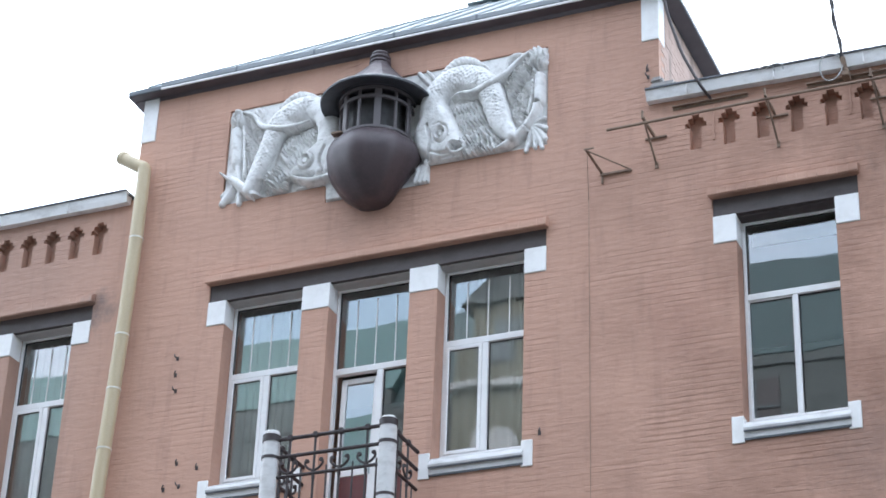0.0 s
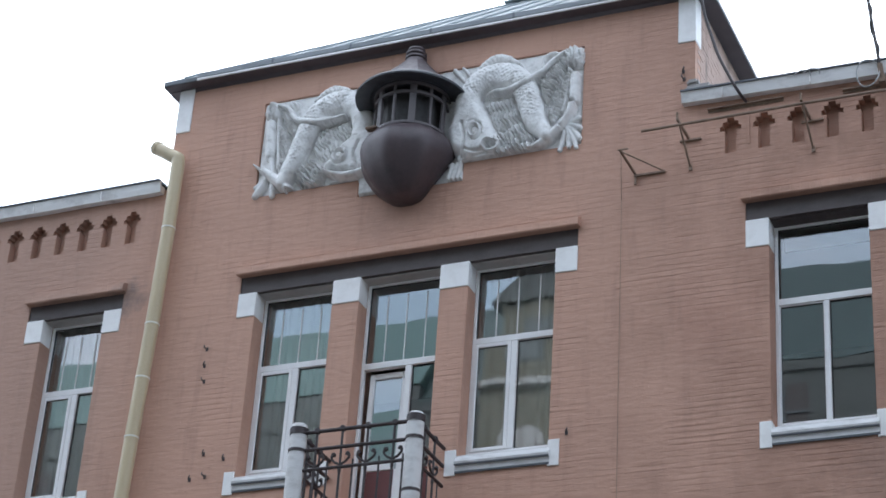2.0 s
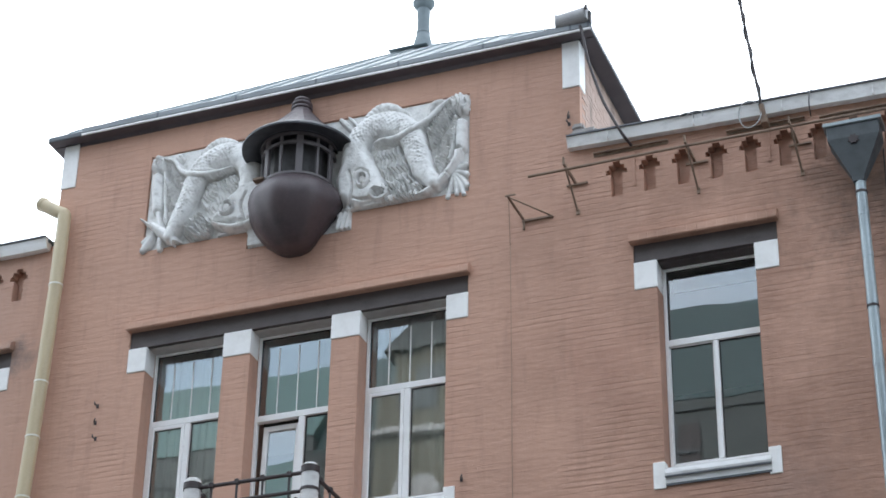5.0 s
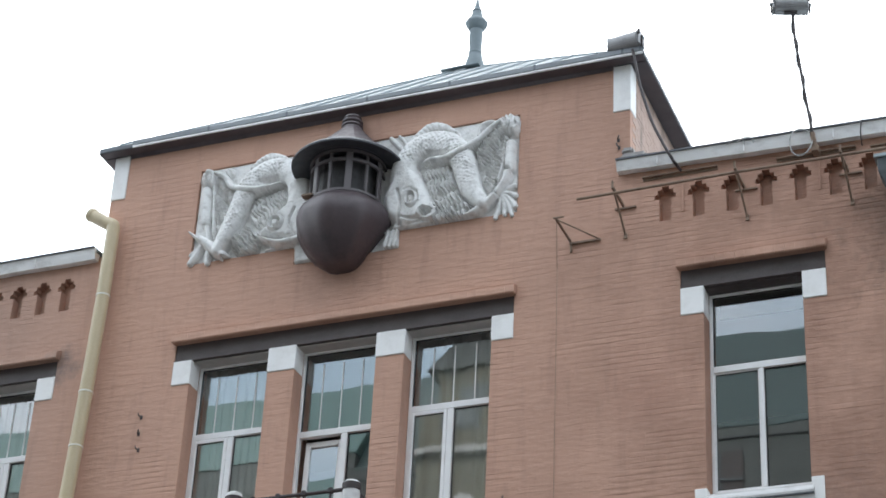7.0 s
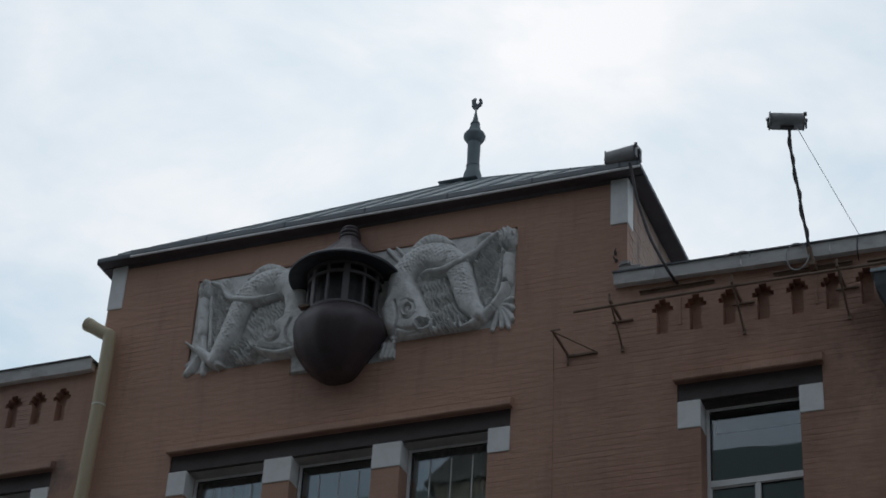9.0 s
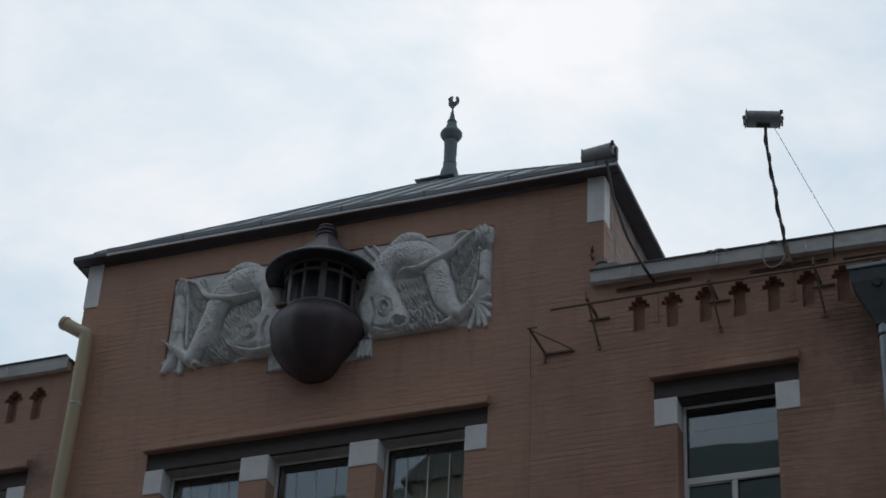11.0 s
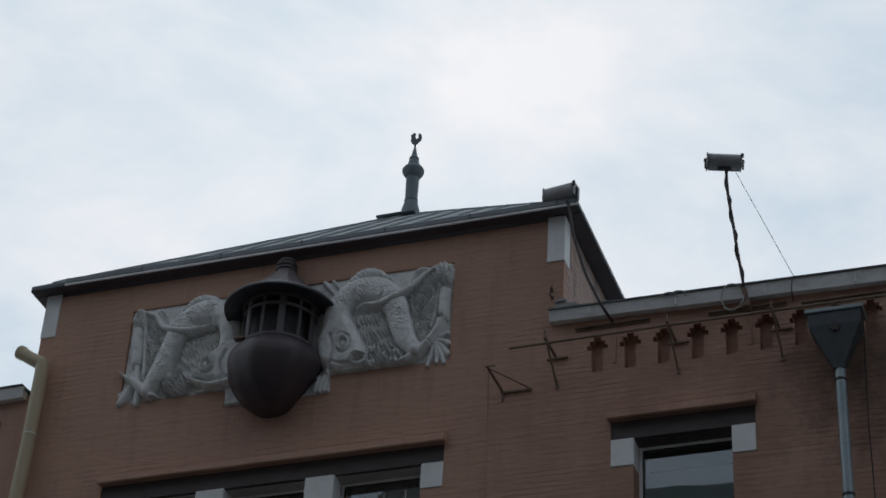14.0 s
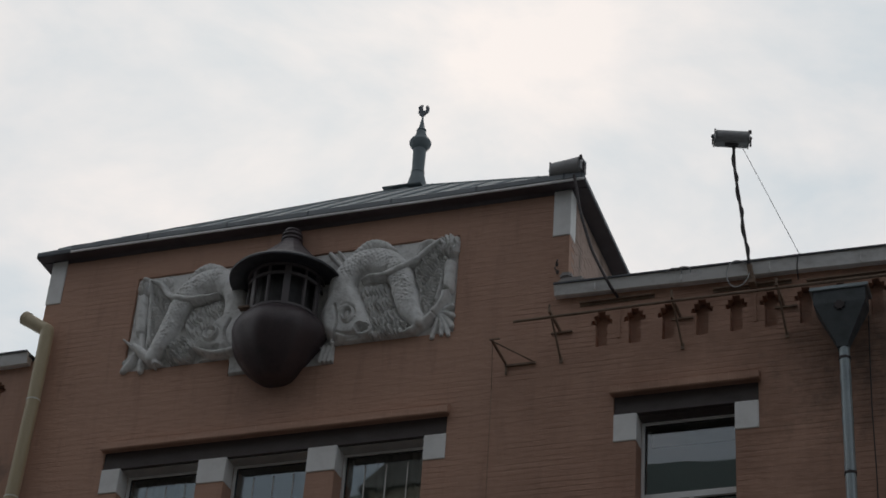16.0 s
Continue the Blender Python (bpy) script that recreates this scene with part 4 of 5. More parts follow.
cord([(-1.95, 0.02), (-1.61, -0.05), (-1.36, -0.04)], [0.03, 0.035, 0.03], 0.08)
cord([(-2.47, 0.50), (-2.22, 0.29)], [0.022, 0.03], 0.14)
for pts, rad in (([(-2.25, 0.30), (-2.33, 0.15), (-2.42, 0.0)], [0.05, 0.075, 0.06]), ([(-2.16, 0.22), (-2.16, 0.10), (-2.15, -0.04)], [0.04, 0.055, 0.05]), ([(-2.30, 0.24), (-2.42, 0.13)], [0.03, 0.045])):
    cord(pts, rad, 0.10)
fish_body([(-1.98, 0.10), (-1.91, 0.28), (-1.82, 0.49), (-1.70, 0.82), (-1.57, 1.12), (-1.35, 1.29), (-1.10, 1.30), (-0.87, 1.12), (-0.78, 0.86), (-0.78, 0.62)],
          [0.09, 0.125, 0.14, 0.155, 0.18, 0.185, 0.18, 0.165, 0.17, 0.19], (0.12, 1.75))
cord([(-2.28, 0.36), (-2.11, 0.21), (-1.90, 0.02)], [0.055, 0.085, 0.07], 0.17, 0.04)
f, way, side, r = roll_form([(-1.58, 1.40), (-1.43, 1.51), (-1.29, 1.55), (-1.13, 1.50), (-0.96, 1.41)], [0.025, 0.06, 0.075, 0.06, 0.03], 0.07, 0.10)
lay(np.where(f > 0, f + 0.006 * np.sin(way * 95 + side * 30), 0))
over([(-2.15, 1.43), (-2.0, 1.35), (-1.88, 1.17), (-1.70, 1.06), (-1.48, 1.0), (-1.25, 1.01), (-1.08, 1.06)], [0.028, 0.035, 0.038, 0.036, 0.036, 0.03, 0.02], [0.2, 0.19, 0.2, 0.28, 0.29, 0.26, 0.2])
for a, b in (((-1.40, 1.12), (-1.12, 1.14)), ((-1.36, 1.09), (-1.16, 1.10))):
    carve([a, b], 0.07, 0.022)
cord([(-1.22, 0.01), (-0.95, 0.0), (-0.60, 0.03)], [0.05, 0.06, 0.065], 0.06, 0.02)
slab([(-1.36, 0.23), (-1.07, 0.58), (-0.88, 0.74), (-0.57, 0.77), (-0.50, 0.11), (-0.90, 0.08)], 0.06, 0.20, 0.08)
cord([(-1.32, 0.20), (-1.09, 0.08), (-0.87, 0.05), (-0.63, 0.09)], [0.03, 0.055, 0.07, 0.07], 0.23, 0.03)
carve([(-1.35, 0.23), (-1.13, 0.15), (-0.93, 0.15)], 0.12, 0.016)
carve([(-1.40, 0.33), (-1.08, 0.66)], 0.07, 0.022)
carve([(-1.60, 0.62), (-1.52, 0.46), (-1.38, 0.36)], 0.09, 0.028)
eye(-1.075, 0.365, 0.10, 0.10)
carve([(-0.79, 0.55), (-0.85, 0.35), (-0.78, 0.13)], 0.08, 0.017)
carve([(-0.93, 0.67), (-0.83, 0.65)], 0.03, 0.012)
cord([(-0.71, 1.0), (-0.66, 0.72)], [0.02, 0.022], 0.06, 0.16)

# the eastern fish, its mouth open towards the street
ball(2.30, 1.40, 0.175, 0.21, 0.020)
ball(2.38, 1.30, 0.09, 0.14, 0.012)
cord([(1.86, 1.32), (1.90, 1.47), (2.02, 1.51), (2.16, 1.45)], [0.03, 0.036, 0.036, 0.03], 0.10)
net_band([(2.20, 1.36), (2.03, 1.10), (1.88, 0.80)], [0.09, 0.145, 0.12], 0.09, 0.034)
net_band([(2.25, 1.16), (2.15, 0.82), (2.01, 0.44)], [0.05, 0.11, 0.10], 0.06, 0.030)
carve([(2.26, 1.25), (1.93, 0.72)], 0.15, 0.022)
carve([(2.22, 0.74), (2.04, 0.34)], 0.12, 0.020)
cord([(2.25, 1.22), (2.23, 0.85), (2.17, 0.55)], [0.025, 0.028, 0.025], 0.09)
cord([(2.335, 1.08), (2.335, 0.68)], [0.075, 0.078, 0.078, 0.075], 0.14)
net_patch([(1.04, 0.87), (1.46, 0.90), (1.56, 0.78), (1.58, 0.50), (1.23, 0.34), (1.08, 0.60)], 0.04, 0.07, 0.026, 0.2)
net_patch([(1.18, 0.30), (1.59, 0.46), (1.89, 0.16), (1.70, -0.03), (1.27, -0.04)], 0.05, 0.09, 0.042, 0.35)
carve([(1.60, 0.50), (1.24, 0.34)], 0.09, 0.026)
carve([(1.06, 0.92), (1.12, 0.62), (1.24, 0.36)], 0.07, 0.026)
cord([(0.54, 1.54), (0.79, 1.23)], [0.035, 0.035], 0.07)
cord([(0.66, 1.56), (0.82, 1.34)], [0.022, 0.022], 0.05)
for tip, rad in (((2.40, 0.41), 0.05), ((2.43, 0.25), 0.055), ((2.42, 0.09), 0.06), ((2.38, -0.05), 0.05), ((2.28, -0.03), 0.045), ((2.15, -0.06), 0.05)):
    cord([(2.22, 0.31), ((2.24 + tip[0]) / 2, (0.31 + tip[1]) / 2 + 0.02), tip], [0.03, 0.04, rad * 0.85], 0.075, 0.02)
fish_body([(0.84, 0.56), (0.79, 0.85), (0.82, 1.05), (0.95, 1.23), (1.20, 1.29), (1.45, 1.20), (1.63, 0.98), (1.72, 0.69), (1.80, 0.44), (1.97, 0.17)],
          [0.22, 0.20, 0.17, 0.175, 0.20, 0.195, 0.175, 0.165, 0.145, 0.10], (0.45, 2.1))
f, way, side, r = roll_form([(0.79, 1.24), (0.98, 1.46), (1.16, 1.57), (1.34, 1.54), (1.55, 1.40)], [0.025, 0.05, 0.07, 0.06, 0.02], 0.06, 0.11)
lay(np.where(f > 0, f + 0.006 * np.sin(way * 95 + side * 30), 0))
cord([(1.66, -0.05), (1.96, 0.12), (2.16, 0.29), (2.29, 0.50), (2.31, 0.64)], [0.04, 0.058, 0.06, 0.055, 0.06], 0.16, 0.05)
carve([(2.10, 0.33), (2.20, 0.25)], 0.04, 0.012)
d = np.hypot(UU - 2.305, VV - 0.66)
H = H - np.where(d < 0.05, 0.09, 0)
over([(2.20, 1.45), (2.02, 1.34), (1.86, 1.19), (1.70, 1.08), (1.53, 1.0), (1.41, 0.97), (1.20, 1.02), (1.08, 0.98)], [0.025, 0.034, 0.036, 0.036, 0.04, 0.04, 0.03, 0.018], [0.22, 0.2, 0.2, 0.26, 0.29, 0.28, 0.22, 0.16])
for a, b in (((1.15, 1.10), (1.45, 1.06)), ((1.20, 1.07), (1.42, 1.03))):
    carve([a, b], 0.07, 0.022)
cord([(0.74, 0.05), (0.97, 0.03), (1.20, 0.05)], [0.07, 0.08, 0.05], 0.10, 0.04)
slab([(0.64, 0.96), (0.98, 0.94), (1.23, 0.41), (1.29, 0.20), (1.22, 0.05), (0.82, -0.03), (0.56, 0.18), (0.50, 0.51)], 0.05, 0.20, 0.14)
d = np.hypot((UU - 1.19) / 0.125, (VV - 0.15) / 0.095)
H = np.where(d < 0.76, 0.02, np.where(d < 1.12, np.maximum(H, 0.18) + 0.05, H))
eye(0.955, 0.395, 0.075, 0.105)
carve([(0.85, 0.55), (0.93, 0.57), (1.03, 0.51)], 0.03, 0.014)
carve([(0.75, 0.57), (0.81, 0.29), (0.75, 0.05)], 0.08, 0.017)
carve([(0.79, 0.15), (0.93, 0.09), (1.07, 0.09)], 0.05, 0.015)
ball(1.08, 0.34, 0.03, 0.29)
# barbels on the lower tabs
lay(np.where((VV < 0.0) & (VV > -0.265) & (np.abs(UU) > 0.55) & (np.abs(UU) < 0.775), 0.10 + np.where(UU > 0, 0.030 * np.sin((UU - 0.25 * VV) * 95), 0), 0))
H += 0.010 * lumps + 0.005 * speck

inside = ((np.abs(UU) <= 2.4425) & (VV >= 0) & (VV <= 1.575)) | ((np.abs(UU + 0.027) <= 0.785) & (VV >= -0.27) & (VV < 0.05))
keep = inside | ((H > 0.045) & (VV > -0.13) & ((np.abs(UU) > 1.9) | (VV > 1.0)))
YY = 0.03 - np.maximum(H, 0) * 0.8
core = keep.copy()
core[1:-1, 1:-1] = keep[1:-1, 1:-1] & keep[:-2, 1:-1] & keep[2:, 1:-1] & keep[1:-1, :-2] & keep[1:-1, 2:]
YY = np.where(core, YY, 0.13)
ix = -np.ones(UU.shape, int)
ids = np.argwhere(keep)
ix[keep] = np.arange(len(ids))
cells = keep[:-1, :-1] & keep[1:, :-1] & keep[1:, 1:] & keep[:-1, 1:]
raised = (H[:-1, :-1] + H[1:, 1:]) / 2 > 0.02
coords = np.stack([UU + RC, YY, VV + RZ], 2)
relief = empty("fish_relief", "weathered white plaster relief of two arched fishes with nets", "relief")
for nm, mask, lab in (("panel", cells & ~raised, "flat white plaster ground"), ("fish", cells & raised & (UU[:-1, :-1] > 0), ""), ("fish", cells & raised & (UU[:-1, :-1] <= 0), "")):
    ci, cj = np.nonzero(mask)
    quads = np.stack([ix[ci, cj], ix[ci + 1, cj], ix[ci + 1, cj + 1], ix[ci, cj + 1]], 1)
    used, quads = np.unique(quads, return_inverse=True)
    me = bpy.data.meshes.new(nm)
    me.from_pydata(coords[keep][used].tolist(), [], quads.reshape(-1, 4).tolist())
    me.update()
    part(nm, me, M_PLASTER, relief, lab, smooth=True)


# ---- things on the roofs ----
finial = empty("weathercock_finial", "grey sheet-metal finial with a small weathercock", "finial")
part("saddle", boxm(AX - 0.46, AX + 0.22, AY - 0.36, AY + 0.36, AZ - 0.218, AZ - 0.19, 0.008), M_ZINC, finial)
FX = AX + 0.01
part("shaft", lathe([(0.24, AZ - 0.19), (0.17, AZ - 0.05), (0.15, AZ + 0.08), (0.112, AZ + 0.22), (0.108, AZ + 0.25), (0.118, AZ + 0.26), (0.114, AZ + 0.29), (0.104, AZ + 0.30), (0.112, AZ + 0.76)], FX, AY, 20), M_ZINC, finial)
part("collar", lathe([(0.11, AZ + 0.74), (0.15, AZ + 0.80), (0.185, AZ + 0.86), (0.188, AZ + 0.90), (0.16, AZ + 0.95), (0.09, AZ + 0.99)], FX, AY, 24), M_ZINC, finial, smooth=True)
part("spire", lathe([(0.115, AZ + 0.98), (0.085, AZ + 1.10), (0.07, AZ + 1.14), (0.085, AZ + 1.15), (0.08, AZ + 1.17), (0.055, AZ + 1.20), (0.018, AZ + 1.40), (0.012, AZ + 1.50)], FX, AY, 20), M_ZINC, finial)
cock = [(-0.02, 1.46), (0.02, 1.46), (0.05, 1.50), (0.095, 1.53), (0.115, 1.60), (0.10, 1.665), (0.06, 1.69), (0.045, 1.64), (0.06, 1.60), (0.03, 1.575), (0.0, 1.60), (-0.01, 1.65), (0.0, 1.70), (-0.03, 1.715), (-0.06, 1.695), (-0.09, 1.67), (-0.075, 1.60), (-0.085, 1.55), (-0.06, 1.50)]
bm = bmesh.new()
fa = [bm.verts.new((FX + a, AY - 0.012, AZ + b)) for a, b in cock]
fb = [bm.verts.new((FX + a, AY + 0.012, AZ + b)) for a, b in cock]
bm.faces.new(fa)
bm.faces.new(fb[::-1])
for k in range(len(cock)):
    j = (k + 1) % len(cock)
    bm.faces.new((fa[k], fb[k], fb[j], fa[j]))
part("weathercock", bm, M_ROOFEDGE, finial, "flat grey sheet-metal weathercock")


def floodlight(cx, cy, cz, turn, tall, label):
    """A box floodlight seen from behind: ribbed body, visor, yoke."""
    lamp = empty("floodlight", label, "floodlight", "floodlights on the roof edge")
    bm = bmesh.new()
    prof = [(0.145 * math.cos(radians(q)) - 0.02, 0.145 * math.sin(radians(q)) - 0.01) for q in range(100, 281, 15)] + [(0.10, -0.15), (0.16, -0.10), (0.16, 0.10), (0.10, 0.135)]
    n = len(prof)
    a = [bm.verts.new((-0.24, y, z)) for y, z in prof]
    b = [bm.verts.new((0.24, y, z)) for y, z in prof]
    for k in range(n):
        bm.faces.new((a[k], a[(k + 1) % n], b[(k + 1) % n], b[k]))
    bm.faces.new(a[::-1])
    bm.faces.new(b)
    bmesh.ops.bevel(bm, geom=bm.edges[:], offset=0.012, segments=2, affect="EDGES")
    pieces = [("housing", bm, M_LAMP, "grey ribbed housing")]
    pieces.append(("visor", boxm(-0.25, 0.25, -0.05, 0.15, 0.132, 0.150, 0.006), M_LAMP, "pale flat visor sheet"))
    for s in (-1, 1):
        pieces.append(("end_cap", boxm(s * 0.255 - 0.012, s * 0.255 + 0.012, -0.12, 0.15, -0.13, 0.13, 0.008), M_LAMP, ""))
    for k in range(3):
        pieces.append(("rib", boxm(-0.25, 0.25, 0.0 + 0.04 * k, 0.012 + 0.04 * k, 0.10, 0.152, 0.003), M_LAMP, ""))
    for s in (-1, 1):
        pieces.append(("yoke_arm", boxm(s * 0.285 - 0.012, s * 0.285 + 0.012, -0.03, 0.03, -0.17, 0.05, 0.004), M_IRON, "dark steel yoke arm"))
        pieces.append(("pivot", tube([(s * 0.25, 0, 0.02), (s * 0.31, 0, 0.02)], 0.03, 10), M_GALV, "bright pivot bolt"))
    pieces.append(("yoke_foot", boxm(-0.10, 0.10, -0.04, 0.04, -0.19, -0.16, 0.004), M_IRON, "dark steel yoke foot"))
    pieces.append(("latch", boxm(0.245, 0.29, -0.14, -0.10, 0.03, 0.12, 0.008), M_IRON, ""))
    m = pose(cx, cy, cz, 0, 0, turn) @ Matrix.Diagonal((0.88, 0.75, tall, 1))
    for nm, q, mat, lab in pieces:
        bmesh.ops.transform(q, matrix=m, verts=q.verts)
        part(nm, q, mat, lamp, lab)
    return lamp


floodlight(6.43, -0.16, 18.51, -8, 0.84, "grey box floodlight on the tower's eave corner")
floodlight(8.71, -0.22, 18.565, 19, 0.66, "grey box floodlight on a tall thin pole")
mast = empty("lamp_pole", "thin dark bent pole wound with cable", "pole")
line = spline([(8.93, -0.16, 16.30), (8.90, -0.21, 16.62), (8.845, -0.22, 17.10), (8.80, -0.22, 17.55), (8.75, -0.22, 18.0), (8.735, -0.22, 18.41)], 8)
part("pole", tube(line, 0.020, 10), M_IRON, mast)
wound = []
for i, p in enumerate(line):
    a = i * 0.62
    wound.append(p + Vector((0.026 * math.cos(a), 0.026 * math.sin(a), 0)))
part("cable", tube(wound, 0.012, 6), M_CABLE, mast, "black cable wound round the pole")
part("base_clamp", boxm(8.88, 8.97, -0.19, -0.02, 16.26, 16.36, 0.008), M_RUST, mast)
part("foot_sleeve", tube([(8.925, -0.165, 16.34), (8.91, -0.20, 16.52)], 0.034, 10), M_RUST, mast)
tagged(part("stay_wire", tube([(8.84, -0.22, 18.42), (9.54, -0.17, 16.62)], 0.0045, 5), M_WIRE), "thin pale stay wire from the floodlight to the eave", "wire")
loop = [(8.76 + 0.145 * math.cos(a), -0.20 + 0.02 * math.sin(a * 2), 16.41 + 0.20 * math.sin(a)) for a in [2 * math.pi * k / 28 + 0.4 for k in range(29)]]
tagged(part("cable_loop", tube(loop, 0.008, 6), M_WIRE), "pale coiled cable hanging at the eave", "cable")
drop = spline([(6.54, -0.20, 18.34), (6.585, -0.25, 18.16), (6.655, -0.25, 17.72), (6.74, -0.25, 17.38), (6.834, -0.25, 17.05), (6.95, -0.24, 16.76), (7.083, -0.20, 16.47), (7.15, -0.05, 16.38)], 8)
tagged(part("hanging_cable", tube(drop, 0.020, 8), M_IRON), "thick dark cable slung from the floodlight to the eave", "cable")
tagged(part("eave_wire", tube(spline([(9.55, -0.16, 16.62), (9.53, -0.19, 16.56), (9.51, -0.18, 16.42), (9.50, -0.06, 16.30)]), 0.009, 6), M_CABLE), "short dark wire over the eave", "wire")
for x, z in ((7.90, 16.585), (8.02, 16.59)):
    tagged(part("wire_scrap", tube(spline([(x - 0.10, -0.17, z), (x, -0.19, z + 0.04), (x + 0.10, -0.17, z + 0.03), (x + 0.12, -0.16, z - 0.04)]), 0.008, 6), M_WIRE), "loose scrap of pale wire at the eave", "wire")
stub = empty("eave_stone", "weathered stone cap at the end of the eave", "stone")
part("cap_block", boxm(6.34, 6.70, -0.125, 0.10, 16.65, 16.76, 0.035, 2), M_GRANITE, stub)
part("cap_top", boxm(6.36, 6.52, -0.11, 0.05, 16.761, 16.86, 0.03, 2), M_GRANITE, stub)

# ---- pipes ----
pipe = empty("downpipe", "cream painted round downpipe with pale seam bands", "downpipe")
PX, PY = -1.325, -0.155
runs = [(PX + 0.082, 16.90), (PX + 0.078, 15.80), (PX + 0.038, 14.28), (PX + 0.008, 13.46), (PX - 0.028, 12.58), (PX - 0.065, 11.4), (PX - 0.10, 9.0), (PX - 0.10, 4.0), (PX - 0.10, 0.25)]
for (xa, za), (xb, zb) in zip(runs, runs[1:]):
    part("pipe_length", tube([(xa, PY, za), (xb, PY, zb + 0.004)], 0.098, 20), M_CREAM, pipe, smooth=False)
    part("seam_band", tube([(xb, PY, zb - 0.011), (xb, PY, zb + 0.011)], 0.104, 20), M_PIPESEAM, pipe, "pale seam band, its glint painted into the colour")
part("elbow", tube(spline([(PX + 0.082, PY, 16.88), (PX + 0.065, PY, 16.97), (PX - 0.03, PY, 17.025), (-1.64, PY, 17.215)], 5), 0.098, 20), M_CREAM, pipe)
part("elbow_lip", tube([(-1.60, PY, 17.192), (-1.66, PY, 17.228)], 0.106, 20), M_CREAM, pipe)
# closed dark disc, its colour stands for shade inside the pipe
part("elbow_mouth", tube([(-1.655, PY, 17.225), (-1.668, PY, 17.233)], 0.088, 20), M_IRON, pipe, "dark disc painted as the shaded open end")
for x, z in runs[1:5]:
    part("bracket", boxm(x - 0.015, x + 0.015, PY + 0.09, -0.002, z - 0.012, z + 0.012), M_PIPESEAM, pipe)

gal = empty("rain_hopper_downpipe", "grey hopper head on a galvanised downpipe", "downpipe")
HX, HY = 10.05, -0.27
bm = bmesh.new()
levels = [(0.068, 0.066, 15.07), (0.078, 0.072, 15.13), (0.32, 0.15, 15.66), (0.32, 0.15, 15.84)]
rings = [[bm.verts.new((HX + sx * a, HY + sy * b, z)) for sx, sy in ((-1, -1), (1, -1), (1, 1), (-1, 1))] for a, b, z in levels]
for a, b in zip(rings, rings[1:]):
    for k in range(4):
        bm.faces.new((a[k], a[(k + 1) % 4], b[(k + 1) % 4], b[k]))
bm.faces.new(rings[0][::-1])
bm.faces.new(rings[-1])
bmesh.ops.bevel(bm, geom=bm.edges[:], offset=0.006, segments=1, affect="EDGES")
part("hopper", bm, M_HOPPER, gal, "dark grey tapered hopper")
part("hopper_rim", boxm(HX - 0.36, HX + 0.36, HY - 0.175, HY + 0.17, 15.842, 15.90, 0.01), M_GALV, gal)
star = bmesh.new()
ring = [star.verts.new((HX + (0.075 if k % 2 else 0.05) * math.cos(k * math.pi / 8), HY - 0.158, 15.62 + (0.075 if k % 2 else 0.05) * math.sin(k * math.pi / 8))) for k in range(16)]
back = [star.verts.new((v.co.x, HY - 0.13, v.co.z)) for v in ring]
star.faces.new(ring[::-1])
for k in range(16):
    star.faces.new((ring[k], ring[(k + 1) % 16], back[(k + 1) % 16], back[k]))
part("rosette", star, M_IRON, gal, "dark rosette")
for a, b in ((15.08, 14.62), (14.62, 14.05), (14.05, 13.42), (13.42, 12.6), (12.6, 11.5), (11.5, 6.0), (6.0, 0.3)):
    part("pipe_length", tube([(HX + 0.012, HY, a), (HX + 0.012, HY, b + 0.004)], 0.066, 16), M_GALV, gal)
    part("socket", tube([(HX + 0.012, HY, b - 0.02), (HX + 0.012, HY, b + 0.075)], 0.070, 16), M_GALV, gal)
for z in (14.93, 13.36):
    part("clamp", tube([(HX + 0.012, HY, z - 0.015), (HX + 0.012, HY, z + 0.015)], 0.075, 16), M_IRON, gal, "dark iron pipe clamp")
    part("clamp_pin", boxm(HX, HX + 0.024, HY + 0.06, -0.002, z - 0.012, z + 0.012), M_IRON, gal)

# ---- old ironwork of a vanished sign ----
RZB, RO = 16.03, -0.46


def sign_bracket(x, zw):
    b = empty("sign_bracket", "rusty iron bracket with a slanting strut, jutting from the wall", "bracket", "old sign brackets")
    part("arm", boxm(x - 0.014, x + 0.014, RO - 0.06, -0.002, zw - 0.012, zw + 0.03), M_RUST, b)
    part("wall_bar", boxm(x - 0.115, x + 0.17, -0.035, -0.004, zw - 0.035, zw - 0.013), M_RUST, b)
    part("strut", tube([(x, RO + 0.01, zw), (x + 0.025, -0.01, zw - 0.43)], 0.015, 6), M_RUST, b)
    part("tip", boxm(x - 0.012, x + 0.012, RO - 0.062, RO - 0.03, zw + 0.03, zw + 0.10), M_RUST, b)
    part("foot", boxm(x + 0.005, x + 0.05, -0.02, -0.002, zw - 0.48, zw - 0.40), M_RUST, b)


for x, zw in ((6.37, 15.985), (7.97, 15.975), (9.30, 15.965), (10.95, 15.96)):
    sign_bracket(x, zw)
bar = tagged(part("sign_rod", tube([(5.875, RO, 15.925), (8.0, RO, 15.945), (10.2, RO, 15.94), (13.0, RO, 15.93)], 0.019, 8), M_RUST), "long rusty iron rod carried on brackets", "rod")
tri = empty("corner_bracket", "rusty triangular iron bracket on the wall", "bracket")
part("arm", boxm(5.64, 5.668, -0.62, -0.004, 15.565, 15.592), M_RUST, tri)
part("wall_bar", boxm(5.64, 6.06, -0.035, -0.004, 15.535, 15.562), M_RUST, tri)
part("brace", tube([(5.654, -0.60, 15.58), (6.04, -0.02, 15.56)], 0.010, 6), M_RUST, tri)
part("foot", boxm(5.648, 5.672, -0.03, -0.004, 15.42, 15.534), M_RUST, tri)
part("tip_bar", boxm(5.62, 5.76, -0.64, -0.622, 15.575, 15.592), M_RUST, tri)
